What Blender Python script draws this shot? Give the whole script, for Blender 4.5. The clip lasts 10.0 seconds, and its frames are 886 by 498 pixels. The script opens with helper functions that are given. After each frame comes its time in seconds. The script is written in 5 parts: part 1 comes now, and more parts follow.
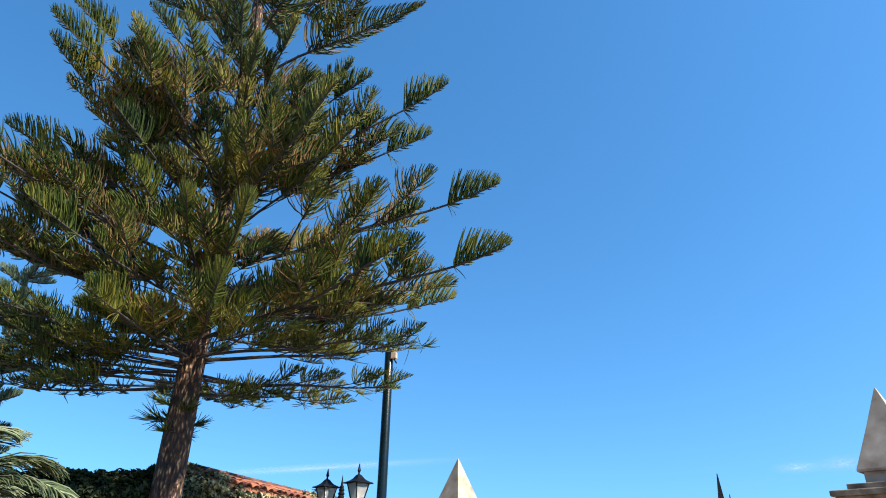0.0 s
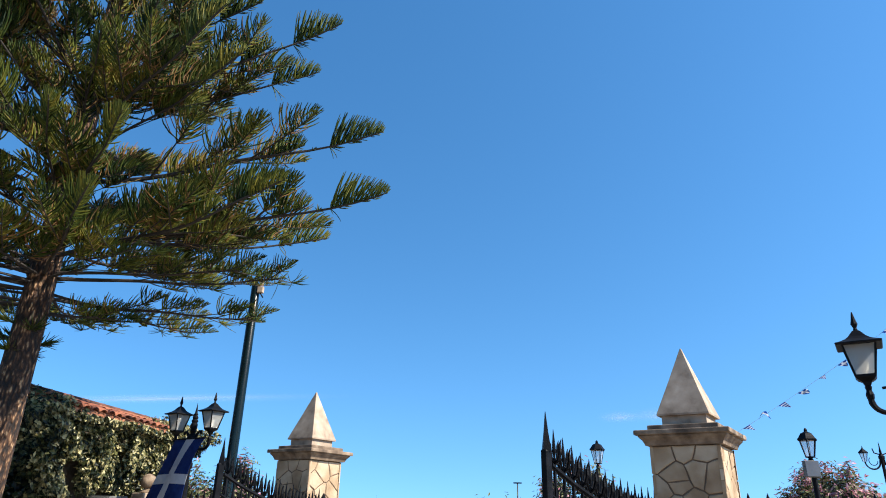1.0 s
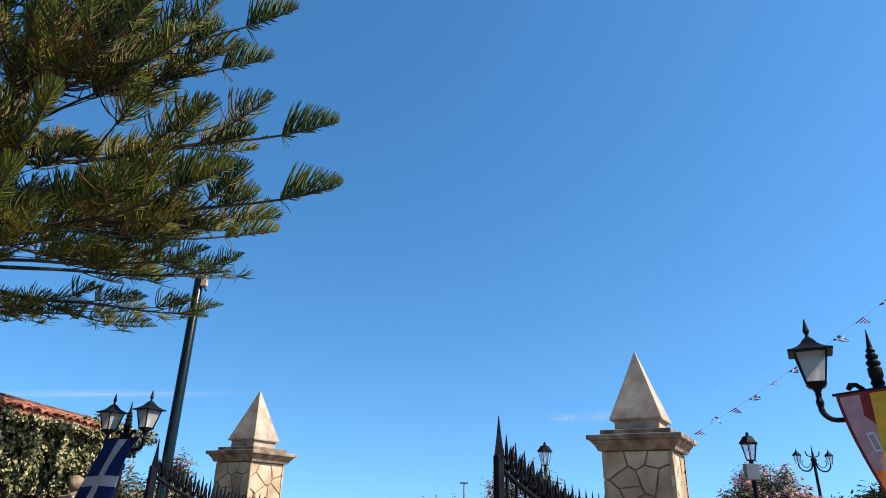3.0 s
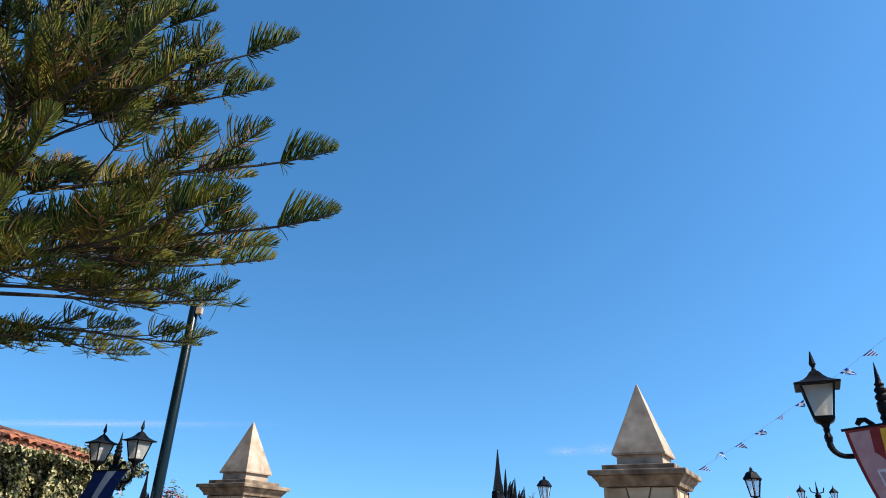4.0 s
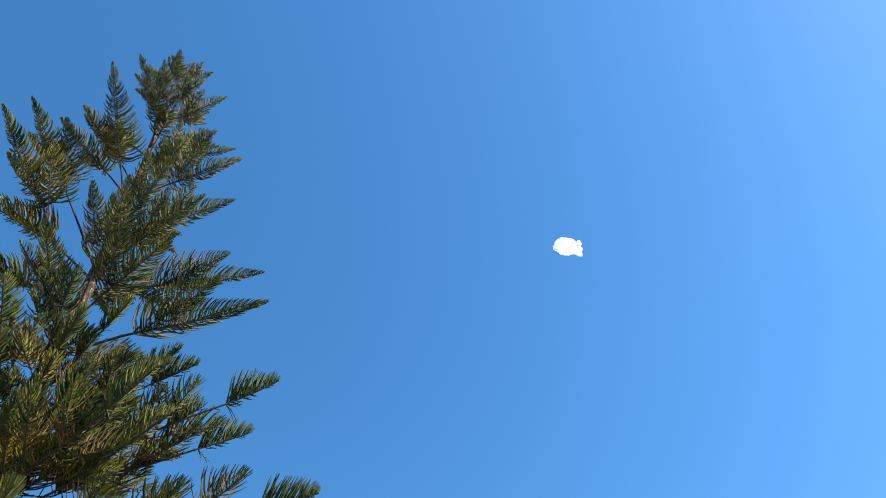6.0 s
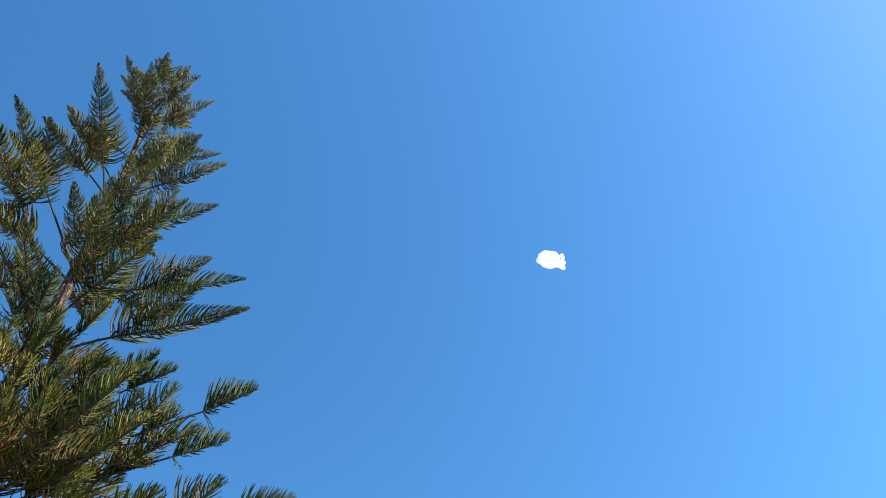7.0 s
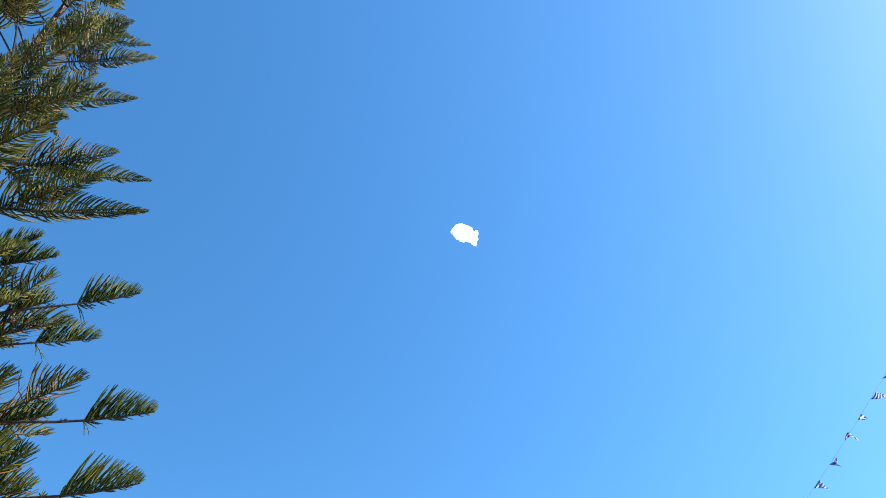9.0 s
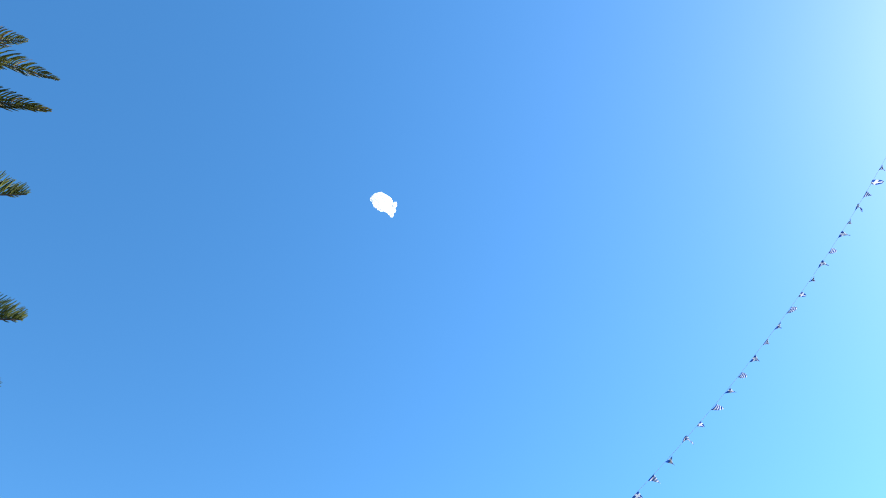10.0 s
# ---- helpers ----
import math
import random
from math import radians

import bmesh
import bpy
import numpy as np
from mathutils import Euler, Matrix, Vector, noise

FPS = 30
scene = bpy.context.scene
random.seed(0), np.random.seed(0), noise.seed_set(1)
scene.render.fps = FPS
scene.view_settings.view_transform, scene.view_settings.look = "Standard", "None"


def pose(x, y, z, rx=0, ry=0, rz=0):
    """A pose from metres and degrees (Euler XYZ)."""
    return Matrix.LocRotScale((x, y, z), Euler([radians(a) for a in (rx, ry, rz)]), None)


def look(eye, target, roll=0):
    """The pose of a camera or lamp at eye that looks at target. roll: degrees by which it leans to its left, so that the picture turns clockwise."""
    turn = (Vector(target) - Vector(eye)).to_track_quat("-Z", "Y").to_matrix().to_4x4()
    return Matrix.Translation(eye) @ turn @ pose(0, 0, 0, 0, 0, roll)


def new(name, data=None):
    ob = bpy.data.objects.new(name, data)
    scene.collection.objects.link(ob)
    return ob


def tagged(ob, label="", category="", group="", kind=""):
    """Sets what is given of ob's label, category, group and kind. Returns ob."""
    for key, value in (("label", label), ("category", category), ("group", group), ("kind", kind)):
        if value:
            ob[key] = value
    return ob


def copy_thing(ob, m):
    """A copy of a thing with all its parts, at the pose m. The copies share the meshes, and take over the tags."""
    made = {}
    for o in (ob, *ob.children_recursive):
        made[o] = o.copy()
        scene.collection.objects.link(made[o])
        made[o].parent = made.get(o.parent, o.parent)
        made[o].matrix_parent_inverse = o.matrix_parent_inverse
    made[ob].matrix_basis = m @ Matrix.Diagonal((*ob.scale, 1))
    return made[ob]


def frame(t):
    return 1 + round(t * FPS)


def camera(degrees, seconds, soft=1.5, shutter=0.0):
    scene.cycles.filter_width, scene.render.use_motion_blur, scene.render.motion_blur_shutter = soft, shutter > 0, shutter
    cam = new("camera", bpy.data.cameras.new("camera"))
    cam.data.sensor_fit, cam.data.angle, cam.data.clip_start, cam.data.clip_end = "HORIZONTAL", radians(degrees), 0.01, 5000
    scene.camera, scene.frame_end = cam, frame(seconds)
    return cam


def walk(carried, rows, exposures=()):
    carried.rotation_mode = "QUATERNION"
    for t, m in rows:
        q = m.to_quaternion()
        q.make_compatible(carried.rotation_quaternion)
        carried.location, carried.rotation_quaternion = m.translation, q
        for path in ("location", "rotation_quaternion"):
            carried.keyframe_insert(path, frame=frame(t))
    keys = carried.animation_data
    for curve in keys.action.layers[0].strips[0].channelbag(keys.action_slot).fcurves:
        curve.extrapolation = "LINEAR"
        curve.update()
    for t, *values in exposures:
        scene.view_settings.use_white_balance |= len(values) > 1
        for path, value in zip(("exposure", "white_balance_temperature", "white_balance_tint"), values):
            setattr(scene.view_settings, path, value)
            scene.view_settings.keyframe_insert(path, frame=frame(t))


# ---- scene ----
cam = camera(69.5, 10.0, 1.0)
ROWS = [
    (0.0, 0.023, 0.239, 1.676, 117.14, -0.82, 16.88),
    (0.5, 0.057, 0.101, 1.619, 114.88, -1.48, 9.06),
    (1.0, 0.045, -0.038, 1.582, 112.37, -1.29, 4.05),
    (1.5, 0.034, -0.017, 1.586, 111.09, -0.95, 1.34),
    (2.0, 0.000, 0.000, 1.600, 111.32, -0.79, -0.31),
    (2.5, 0.013, 0.081, 1.618, 112.03, -1.01, -0.43),
    (4.0, 0.026, 0.240, 1.655, 115.10, -1.54, -0.71),
    (4.5, 0.033, 0.259, 1.643, 124.52, -0.27, -0.43),
    (5.0, 0.022, 0.272, 1.657, 135.08, 1.88, 0.95),
    (5.5, 0.018, 0.278, 1.677, 141.83, 3.58, 2.21),
    (7.0, 0.019, 0.249, 1.688, 144.51, 4.61, -0.16),
    (7.5, 0.022, 0.240, 1.676, 143.52, 4.28, -2.69),
    (8.0, 0.030, 0.223, 1.659, 142.42, 3.72, -5.92),
    (8.5, 0.044, 0.196, 1.616, 141.23, 3.11, -9.99),
    (9.0, 0.072, 0.158, 1.537, 139.90, 2.73, -15.03),
    (9.5, 0.105, 0.119, 1.441, 138.21, 2.70, -20.82),
    (10.0, 0.118, 0.121, 1.406, 137.01, 1.58, -27.99),
]
EXPOSURES = [(0.0, 1.35), (0.5, 1.25), (1.0, 1.13), (1.5, 0.99), (2.0, 0.96), (4.0, 1.04), (5.0, 1.15), (5.5, 1.23), (7.0, 1.31), (8.0, 1.46), (9.0, 1.46), (10.0, 1.41)]
walk(cam, [(t, pose(x, y, z, rx, ry, rz)) for t, x, y, z, rx, ry, rz in ROWS], EXPOSURES)

# ---- light ----
SUN_AZIMUTH, SUN_HEIGHT = 106.0, 43.0        # degrees clockwise from +y, degrees above the horizon
world = bpy.data.worlds.new("sky")
scene.world = world
world.use_nodes = True
wn = world.node_tree.nodes
sky = wn.new("ShaderNodeTexSky")
sky.sky_type, sky.sun_disc = "NISHITA", False
sky.sun_elevation, sky.sun_rotation = radians(SUN_HEIGHT), radians(SUN_AZIMUTH)
sky.altitude, sky.air_density, sky.dust_density, sky.ozone_density = 0, 1.0, 0.3, 2.3
wn["Background"].inputs["Strength"].default_value = 0.0995
high = wn.new("ShaderNodeVectorMath")          # lifts the pale band at the horizon
high.inputs[1].default_value = (0, 0, 0.21)
sky_co = wn.new("ShaderNodeTexCoord")
world.node_tree.links.new(sky_co.outputs["Generated"], high.inputs[0])
even = wn.new("ShaderNodeVectorMath")
even.operation = "NORMALIZE"
world.node_tree.links.new(high.outputs[0], even.inputs[0])
world.node_tree.links.new(even.outputs[0], sky.inputs["Vector"])
deep = wn.new("ShaderNodeHueSaturation")
deep.inputs["Saturation"].default_value, deep.inputs["Hue"].default_value = 1.23, 0.4911
world.node_tree.links.new(sky.outputs[0], deep.inputs["Color"])
rich = wn.new("ShaderNodeGamma")
rich.inputs["Gamma"].default_value = 1.14
world.node_tree.links.new(deep.outputs[0], rich.inputs["Color"])
world.node_tree.links.new(rich.outputs[0], wn["Background"].inputs["Color"])
sun_data = bpy.data.lights.new("sun", "SUN")
sun_data.energy, sun_data.angle, sun_data.color = 5.0, radians(0.53), (1.0, 0.93, 0.82)
sun_ob = new("sun", sun_data)
sx = math.sin(radians(SUN_AZIMUTH)) * math.cos(radians(SUN_HEIGHT))
sy = math.cos(radians(SUN_AZIMUTH)) * math.cos(radians(SUN_HEIGHT))
sz = math.sin(radians(SUN_HEIGHT))
sun_ob.matrix_world = look((sx * 40, sy * 40, sz * 40), (0, 0, 0))


# ---- materials ----
def material(name, colours, scale=6.0, rough=0.7, metal=0.0, bump=0.2, bump_scale=40.0, island=False, per_object=0.0, stretch=(1, 1, 1),
             clear=0.0, detail=6.0, spec=0.5):
    """Noise between two to four colours, with a fine relief; island and per_object vary the tone by piece."""
    m = bpy.data.materials.new(name)
    m.use_nodes = True
    t = m.node_tree
    n, l = t.nodes, t.links
    b = n["Principled BSDF"]
    co = n.new("ShaderNodeTexCoord")
    mp = n.new("ShaderNodeMapping")
    mp.inputs["Scale"].default_value = stretch
    l.new(co.outputs["Object"], mp.inputs["Vector"])
    big = n.new("ShaderNodeTexNoise")
    big.inputs["Scale"].default_value, big.inputs["Detail"].default_value = scale, detail
    l.new(mp.outputs[0], big.inputs["Vector"])
    fac = big.outputs["Fac"]
    if island or per_object:
        info = n.new("ShaderNodeNewGeometry") if island else n.new("ShaderNodeObjectInfo")
        mix = n.new("ShaderNodeMath")
        mix.operation = "MULTIPLY_ADD"
        l.new(info.outputs["Random Per Island" if island else "Random"], mix.inputs[0])
        amount = per_object or 0.55
        mix.inputs[1].default_value = amount
        sub = n.new("ShaderNodeMath")
        sub.operation = "MULTIPLY_ADD"
        l.new(fac, sub.inputs[0])
        sub.inputs[1].default_value, sub.inputs[2].default_value = 1.0, -amount / 2
        l.new(sub.outputs[0], mix.inputs[2])
        fac = mix.outputs[0]
    ramp = n.new("ShaderNodeValToRGB")
    e = ramp.color_ramp.elements
    while len(e) < len(colours):
        e.new(0.5)
    for k, c in enumerate(colours):
        e[k].position = 0.28 + 0.44 * k / max(1, len(colours) - 1)
        e[k].color = (*c, 1)
    l.new(fac, ramp.inputs["Fac"])
    l.new(ramp.outputs[0], b.inputs["Base Color"])
    b.inputs["Roughness"].default_value, b.inputs["Metallic"].default_value = rough, metal
    b.inputs["Coat Weight"].default_value, b.inputs["Specular IOR Level"].default_value = clear, spec
    if bump:
        fine = n.new("ShaderNodeTexNoise")
        fine.inputs["Scale"].default_value, fine.inputs["Detail"].default_value = bump_scale, 8
        l.new(mp.outputs[0], fine.inputs["Vector"])
        bp = n.new("ShaderNodeBump")
        bp.inputs["Strength"].default_value, bp.inputs["Distance"].default_value = bump, 0.02
        l.new(fine.outputs["Fac"], bp.inputs["Height"])
        l.new(bp.outputs[0], b.inputs["Normal"])
        rr = n.new("ShaderNodeMapRange")
        rr.inputs["To Min"].default_value, rr.inputs["To Max"].default_value = max(0.02, rough - 0.12), min(1, rough + 0.12)
        l.new(fine.outputs["Fac"], rr.inputs["Value"])
        l.new(rr.outputs[0], b.inputs["Roughness"])
    return m


def thin_cloth(name, colours, through_light=0.35, scale=14.0, island=False, spread=0.0):
    """Cloth that lets part of the light through."""
    m = material(name, colours, scale, 0.8 if not island else 0.55, bump=0 if island else 0.15, bump_scale=160, island=island, per_object=spread, spec=0.15)
    t = m.node_tree
    tr = t.nodes.new("ShaderNodeBsdfTranslucent")
    mix = t.nodes.new("ShaderNodeMixShader")
    mix.inputs[0].default_value = through_light
    ramp = [k for k in t.nodes if k.type == "VALTORGB"][0]
    t.links.new(ramp.outputs[0], tr.inputs["Color"])
    t.links.new(t.nodes["Principled BSDF"].outputs[0], mix.inputs[1])
    t.links.new(tr.outputs[0], mix.inputs[2])
    t.links.new(mix.outputs[0], t.nodes["Material Output"].inputs["Surface"])
    return m


NEEDLE = thin_cloth("pine_needles", [(0.006, 0.016, 0.005), (0.027, 0.046, 0.009), (0.084, 0.098, 0.016), (0.190, 0.160, 0.025)], 0.10, 1.6, True, 0.22)
NEEDLE_DRY = material("dry_needles", [(0.10, 0.045, 0.012), (0.19, 0.095, 0.022), (0.15, 0.11, 0.03)], 2.0, 0.75, island=True, bump=0)
# the palest stop paints sunlit flecks on the dark bark
BARK = material("pine_bark", [(0.008, 0.004, 0.002), (0.032, 0.014, 0.006), (0.095, 0.044, 0.019), (0.38, 0.235, 0.125)], 26.0, 0.9, bump=1.0, bump_scale=26, stretch=(1, 1, 0.36))


def flake(m, scale, amount):
    """Breaks a bark up into small raised plates, coloured with sunlit flecks, and dark cracks."""
    t = m.node_tree
    ramp = [k for k in t.nodes if k.type == "VALTORGB"][0]
    bump = [k for k in t.nodes if k.type == "BUMP"][0]
    plates = t.nodes.new("ShaderNodeTexVoronoi")
    plates.inputs["Scale"].default_value = scale
    t.links.new([k for k in t.nodes if k.type == "MAPPING"][0].outputs[0], plates.inputs["Vector"])
    shade = t.nodes.new("ShaderNodeMath")
    shade.operation = "MULTIPLY_ADD"
    shade.inputs[1].default_value = -amount
    t.links.new(plates.outputs["Distance"], shade.inputs[0])
    lift = t.nodes.new("ShaderNodeMath")
    lift.inputs[1].default_value = amount * 0.40
    t.links.new(ramp.inputs["Fac"].links[0].from_socket, lift.inputs[0])
    t.links.new(lift.outputs[0], shade.inputs[2])
    t.links.new(shade.outputs[0], ramp.inputs["Fac"])
    t.links.new(shade.outputs[0], bump.inputs["Height"])


flake(BARK, 36.0, 0.50)
[k for k in BARK.node_tree.nodes if k.type == "BUMP"][0].inputs["Distance"].default_value = 0.05
TWIG = material("twig_bark", [(0.012, 0.010, 0.009), (0.036, 0.028, 0.022)], 10.0, 0.85, bump=0.4, bump_scale=60)
STONE = material("beige_limestone", [(0.22, 0.138, 0.074), (0.33, 0.230, 0.136), (0.455, 0.352, 0.240)], 4.0, 0.85, bump=0.18, bump_scale=45, per_object=0.25)
MORTAR = material("mortar", [(0.09, 0.055, 0.032), (0.16, 0.105, 0.066)], 14.0, 0.95, bump=0.6, bump_scale=70)
CAST = material("cast_stone", [(0.17, 0.120, 0.082), (0.28, 0.210, 0.148), (0.35, 0.270, 0.197), (0.43, 0.345, 0.262)], 7.0, 0.85, bump=0.035, bump_scale=60)
CORNICE = material("stained_cornice", [(0.060, 0.040, 0.026), (0.15, 0.103, 0.066), (0.28, 0.207, 0.143)], 9.0, 0.9, bump=0.2, bump_scale=50)
IRON = material("black_iron_paint", [(0.002, 0.0025, 0.0035), (0.004, 0.0045, 0.006), (0.008, 0.0085, 0.011)], 12.0, 0.5, bump=0.15, bump_scale=80, spec=0.09)
POLE_GREEN = material("dark_green_paint", [(0.0015, 0.0055, 0.0065), (0.003, 0.009, 0.010)], 5.0, 0.27, bump=0.06, bump_scale=60, spec=0.26)
ROOF_TILE = material("terracotta", [(0.12, 0.035, 0.018), (0.25, 0.078, 0.034), (0.32, 0.125, 0.06)], 7.0, 0.85, bump=0.4, bump_scale=50, per_object=0.5)
# plaster colour kept dark to stand in for shade behind the ivy
PLASTER = material("shade_dark_plaster", [(0.035, 0.026, 0.02), (0.10, 0.075, 0.05)], 2.5, 0.92, bump=0.4, bump_scale=40)
# wide ramp puts sunlit leaves and shaded gaps into the leaf colour
IVY = thin_cloth("ivy_leaves", [(0.006, 0.011, 0.004), (0.030, 0.038, 0.011), (0.14, 0.135, 0.045), (0.43, 0.38, 0.19)], 0.2, 2.5, True, 0.7)
IVY.node_tree.nodes["Principled BSDF"].inputs["Specular IOR Level"].default_value = 0.35
IVY.node_tree.nodes["Principled BSDF"].inputs["Roughness"].default_value = 0.4
LEAF = thin_cloth("oleander_leaves", [(0.034, 0.048, 0.018), (0.10, 0.118, 0.050), (0.23, 0.235, 0.125)], 0.25, 2.0, True)
LEAF_LIGHT = thin_cloth("shrub_leaves", [(0.045, 0.065, 0.016), (0.09, 0.11, 0.028), (0.15, 0.155, 0.045)], 0.25, 2.0, True)
LEAF_DARK = thin_cloth("laurel_and_shaded_ivy", [(0.012, 0.020, 0.008), (0.028, 0.038, 0.014), (0.062, 0.068, 0.026)], 0.2, 2.0, True)
PETAL = thin_cloth("pink_petals", [(0.34, 0.11, 0.15), (0.48, 0.22, 0.26), (0.62, 0.38, 0.40)], 0.3, 3.0, True)
PALM = thin_cloth("palm_leaflets", [(0.05, 0.075, 0.036), (0.12, 0.15, 0.075), (0.24, 0.26, 0.16)], 0.25, 1.5, True)
PALM_RIB = material("palm_midrib", [(0.20, 0.22, 0.09), (0.32, 0.33, 0.17)], 8.0, 0.6, bump=0.1)
NEEDLE_PALE = thin_cloth("young_needles", [(0.045, 0.085, 0.050), (0.10, 0.15, 0.09), (0.19, 0.24, 0.15)], 0.2, 1.6, True, 0.2)
BLUE = thin_cloth("blue_cloth", [(0.010, 0.026, 0.12), (0.016, 0.042, 0.19)], 0.3)
WHITE = thin_cloth("white_cloth", [(0.44, 0.47, 0.54), (0.56, 0.58, 0.64)], 0.3)
PENNANT = thin_cloth("pennant_white", [(0.55, 0.60, 0.66), (0.70, 0.73, 0.78)], 0.65)
PENNANT_BLUE = thin_cloth("pennant_blue", [(0.05, 0.15, 0.40), (0.08, 0.20, 0.50)], 0.65)
RED = thin_cloth("faded_red_cloth", [(0.20, 0.03, 0.035), (0.30, 0.055, 0.055)], 0.5)
PINK = thin_cloth("pale_mauve_cloth", [(0.46, 0.31, 0.34), (0.56, 0.41, 0.43)], 0.62)
YELLOW = thin_cloth("yellow_cloth", [(0.62, 0.42, 0.05), (0.74, 0.52, 0.09)], 0.55)
ORANGE = thin_cloth("orange_cloth", [(0.66, 0.22, 0.05), (0.80, 0.36, 0.10)], 0.45)
# out of view; beige chosen to bounce warm light onto shaded faces
GROUND = material("warm_bounce_paving", [(0.20, 0.16, 0.115), (0.27, 0.22, 0.16), (0.32, 0.265, 0.20)], 0.8, 0.9, bump=0.3, bump_scale=12)
SEA = material("sea_water", [(0.012, 0.05, 0.09), (0.03, 0.09, 0.14)], 0.05, 0.12, bump=0.5, bump_scale=0.6)
BUILDING = material("yellow_render", [(0.55, 0.33, 0.035), (0.66, 0.42, 0.06)], 0.6, 0.9, bump=0.1)
PALE = material("white_paint", [(0.70, 0.69, 0.66), (0.80, 0.79, 0.76)], 1.5, 0.6, bump=0.1)
GREY = material("grey_wood", [(0.07, 0.07, 0.065), (0.15, 0.145, 0.135)], 6.0, 0.8, bump=0.3, stretch=(1, 1, 4))
CLOUD = thin_cloth("white_puff", [(0.97, 0.97, 0.97), (0.99, 0.99, 0.99)], 0.7, 0.2)
RIDGE = material("dark_ridge", [(0.03, 0.016, 0.011), (0.09, 0.036, 0.02), (0.22, 0.075, 0.035)], 3.0, 0.9, bump=0.5, bump_scale=30)
SIGN = material("faded_sign", [(0.10, 0.115, 0.14), (0.14, 0.155, 0.18)], 5.0, 0.7, bump=0.05, spec=0.1)
for link in list(CLOUD.node_tree.links):
    if link.to_socket.name == "Normal":
        CLOUD.node_tree.links.remove(link)
FROSTED = bpy.data.materials.new("frosted_glass")
FROSTED.use_nodes = True
fb = FROSTED.node_tree.nodes["Principled BSDF"]
fb.inputs["Base Color"].default_value = (0.50, 0.50, 0.48, 1)
fb.inputs["Roughness"].default_value, fb.inputs["Transmission Weight"].default_value, fb.inputs["IOR"].default_value = 0.55, 0.75, 1.2
CLEAR = bpy.data.materials.new("clear_lamp_glass")
CLEAR.use_nodes = True
cb = CLEAR.node_tree.nodes["Principled BSDF"]
cb.inputs["Base Color"].default_value, cb.inputs["Roughness"].default_value, cb.inputs["Alpha"].default_value = (0.55, 0.58, 0.60, 1), 0.15, 0.35
HAZE = bpy.data.materials.new("thin_vapour")
HAZE.use_nodes = True
ht = HAZE.node_tree
hm, hz, hd = ht.nodes.new("ShaderNodeMixShader"), ht.nodes.new("ShaderNodeBsdfTransparent"), ht.nodes["Principled BSDF"]
hd.inputs["Base Color"].default_value, hd.inputs["Roughness"].default_value = (0.95, 0.95, 0.95, 1), 1.0
hl, hs = ht.nodes.new("ShaderNodeBsdfTranslucent"), ht.nodes.new("ShaderNodeMixShader")
hs.inputs[0].default_value = 0.5
ht.links.new(hd.outputs[0], hs.inputs[1])
ht.links.new(hl.outputs[0], hs.inputs[2])
hc, hg, hn, hx = ht.nodes.new("ShaderNodeTexCoord"), ht.nodes.new("ShaderNodeTexGradient"), ht.nodes.new("ShaderNodeTexNoise"), ht.nodes.new("ShaderNodeMath")
hg.gradient_type, hx.operation, hn.inputs["Scale"].default_value = "QUADRATIC_SPHERE", "MULTIPLY", 2.5
ht.links.new(hc.outputs["Object"], hg.inputs["Vector"])
ht.links.new(hc.outputs["Object"], hn.inputs["Vector"])
ht.links.new(hg.outputs["Fac"], hx.inputs[0])
ht.links.new(hn.outputs["Fac"], hx.inputs[1])
ht.links.new(hx.outputs[0], hm.inputs[0])
ht.links.new(hz.outputs[0], hm.inputs[1])
ht.links.new(hs.outputs[0], hm.inputs[2])
ht.links.new(hm.outputs[0], ht.nodes["Material Output"].inputs["Surface"])


# ---- building helpers ----
def mesh_of(name, bm, mats, smooth=False):
    me = bpy.data.meshes.new(name)
    bmesh.ops.recalc_face_normals(bm, faces=bm.faces)
    bm.to_mesh(me)
    bm.free()
    for m in mats if isinstance(mats, (list, tuple)) else [mats]:
        me.materials.append(m)
    if smooth:
        me.polygons.foreach_set("use_smooth", [True] * len(me.polygons))
    return me


def part(name, bm, mats, parent, label="", smooth=False, at=None):
    """One mesh object under a thing or a part."""
    ob = new(name, mesh_of(name, bm, mats, smooth))
    ob.parent = parent
    if at is not None:
        ob.matrix_basis = at
    return tagged(ob, label)


def piece(name, me, parent, at):
    """An object on shared mesh data, under its thing."""
    ob = new(name, me)
    ob.parent = parent
    ob.matrix_basis = at
    return ob


def thing(name, m, label, category, group="", kind=""):
    ob = new(name)
    ob.empty_display_size = 0.1
    ob.matrix_basis = m
    return tagged(ob, label, category, group, kind)


def box(bm, cx, cy, cz, sx_, sy_, sz_, m=None, bevel=0.0):
    g = bmesh.ops.create_cube(bm, size=1.0, matrix=(m or Matrix()) @ Matrix.Translation((cx, cy, cz)) @ Matrix.Diagonal((sx_, sy_, sz_, 1)))
    if bevel:
        edges = {e for v in g["verts"] for e in v.link_edges}
        bmesh.ops.bevel(bm, geom=list(edges), offset=bevel, segments=2, affect="EDGES", profile=0.5)
    return bm


def lathe(bm, profile, sides=16, m=None, turn=0.0):
    """A turned body from (radius, height) pairs."""
    m = m or Matrix()
    rings = []
    for r, z in profile:
        rings.append([bm.verts.new(m @ Vector((r * math.cos(turn + 2 * math.pi * k / sides), r * math.sin(turn + 2 * math.pi * k / sides), z))) for k in range(sides)])
    for a, b in zip(rings, rings[1:]):
        for k in range(sides):
            bm.faces.new((a[k], a[(k + 1) % sides], b[(k + 1) % sides], b[k]))
    bm.faces.new(rings[0][::-1])
    bm.faces.new(rings[-1])
    return bm


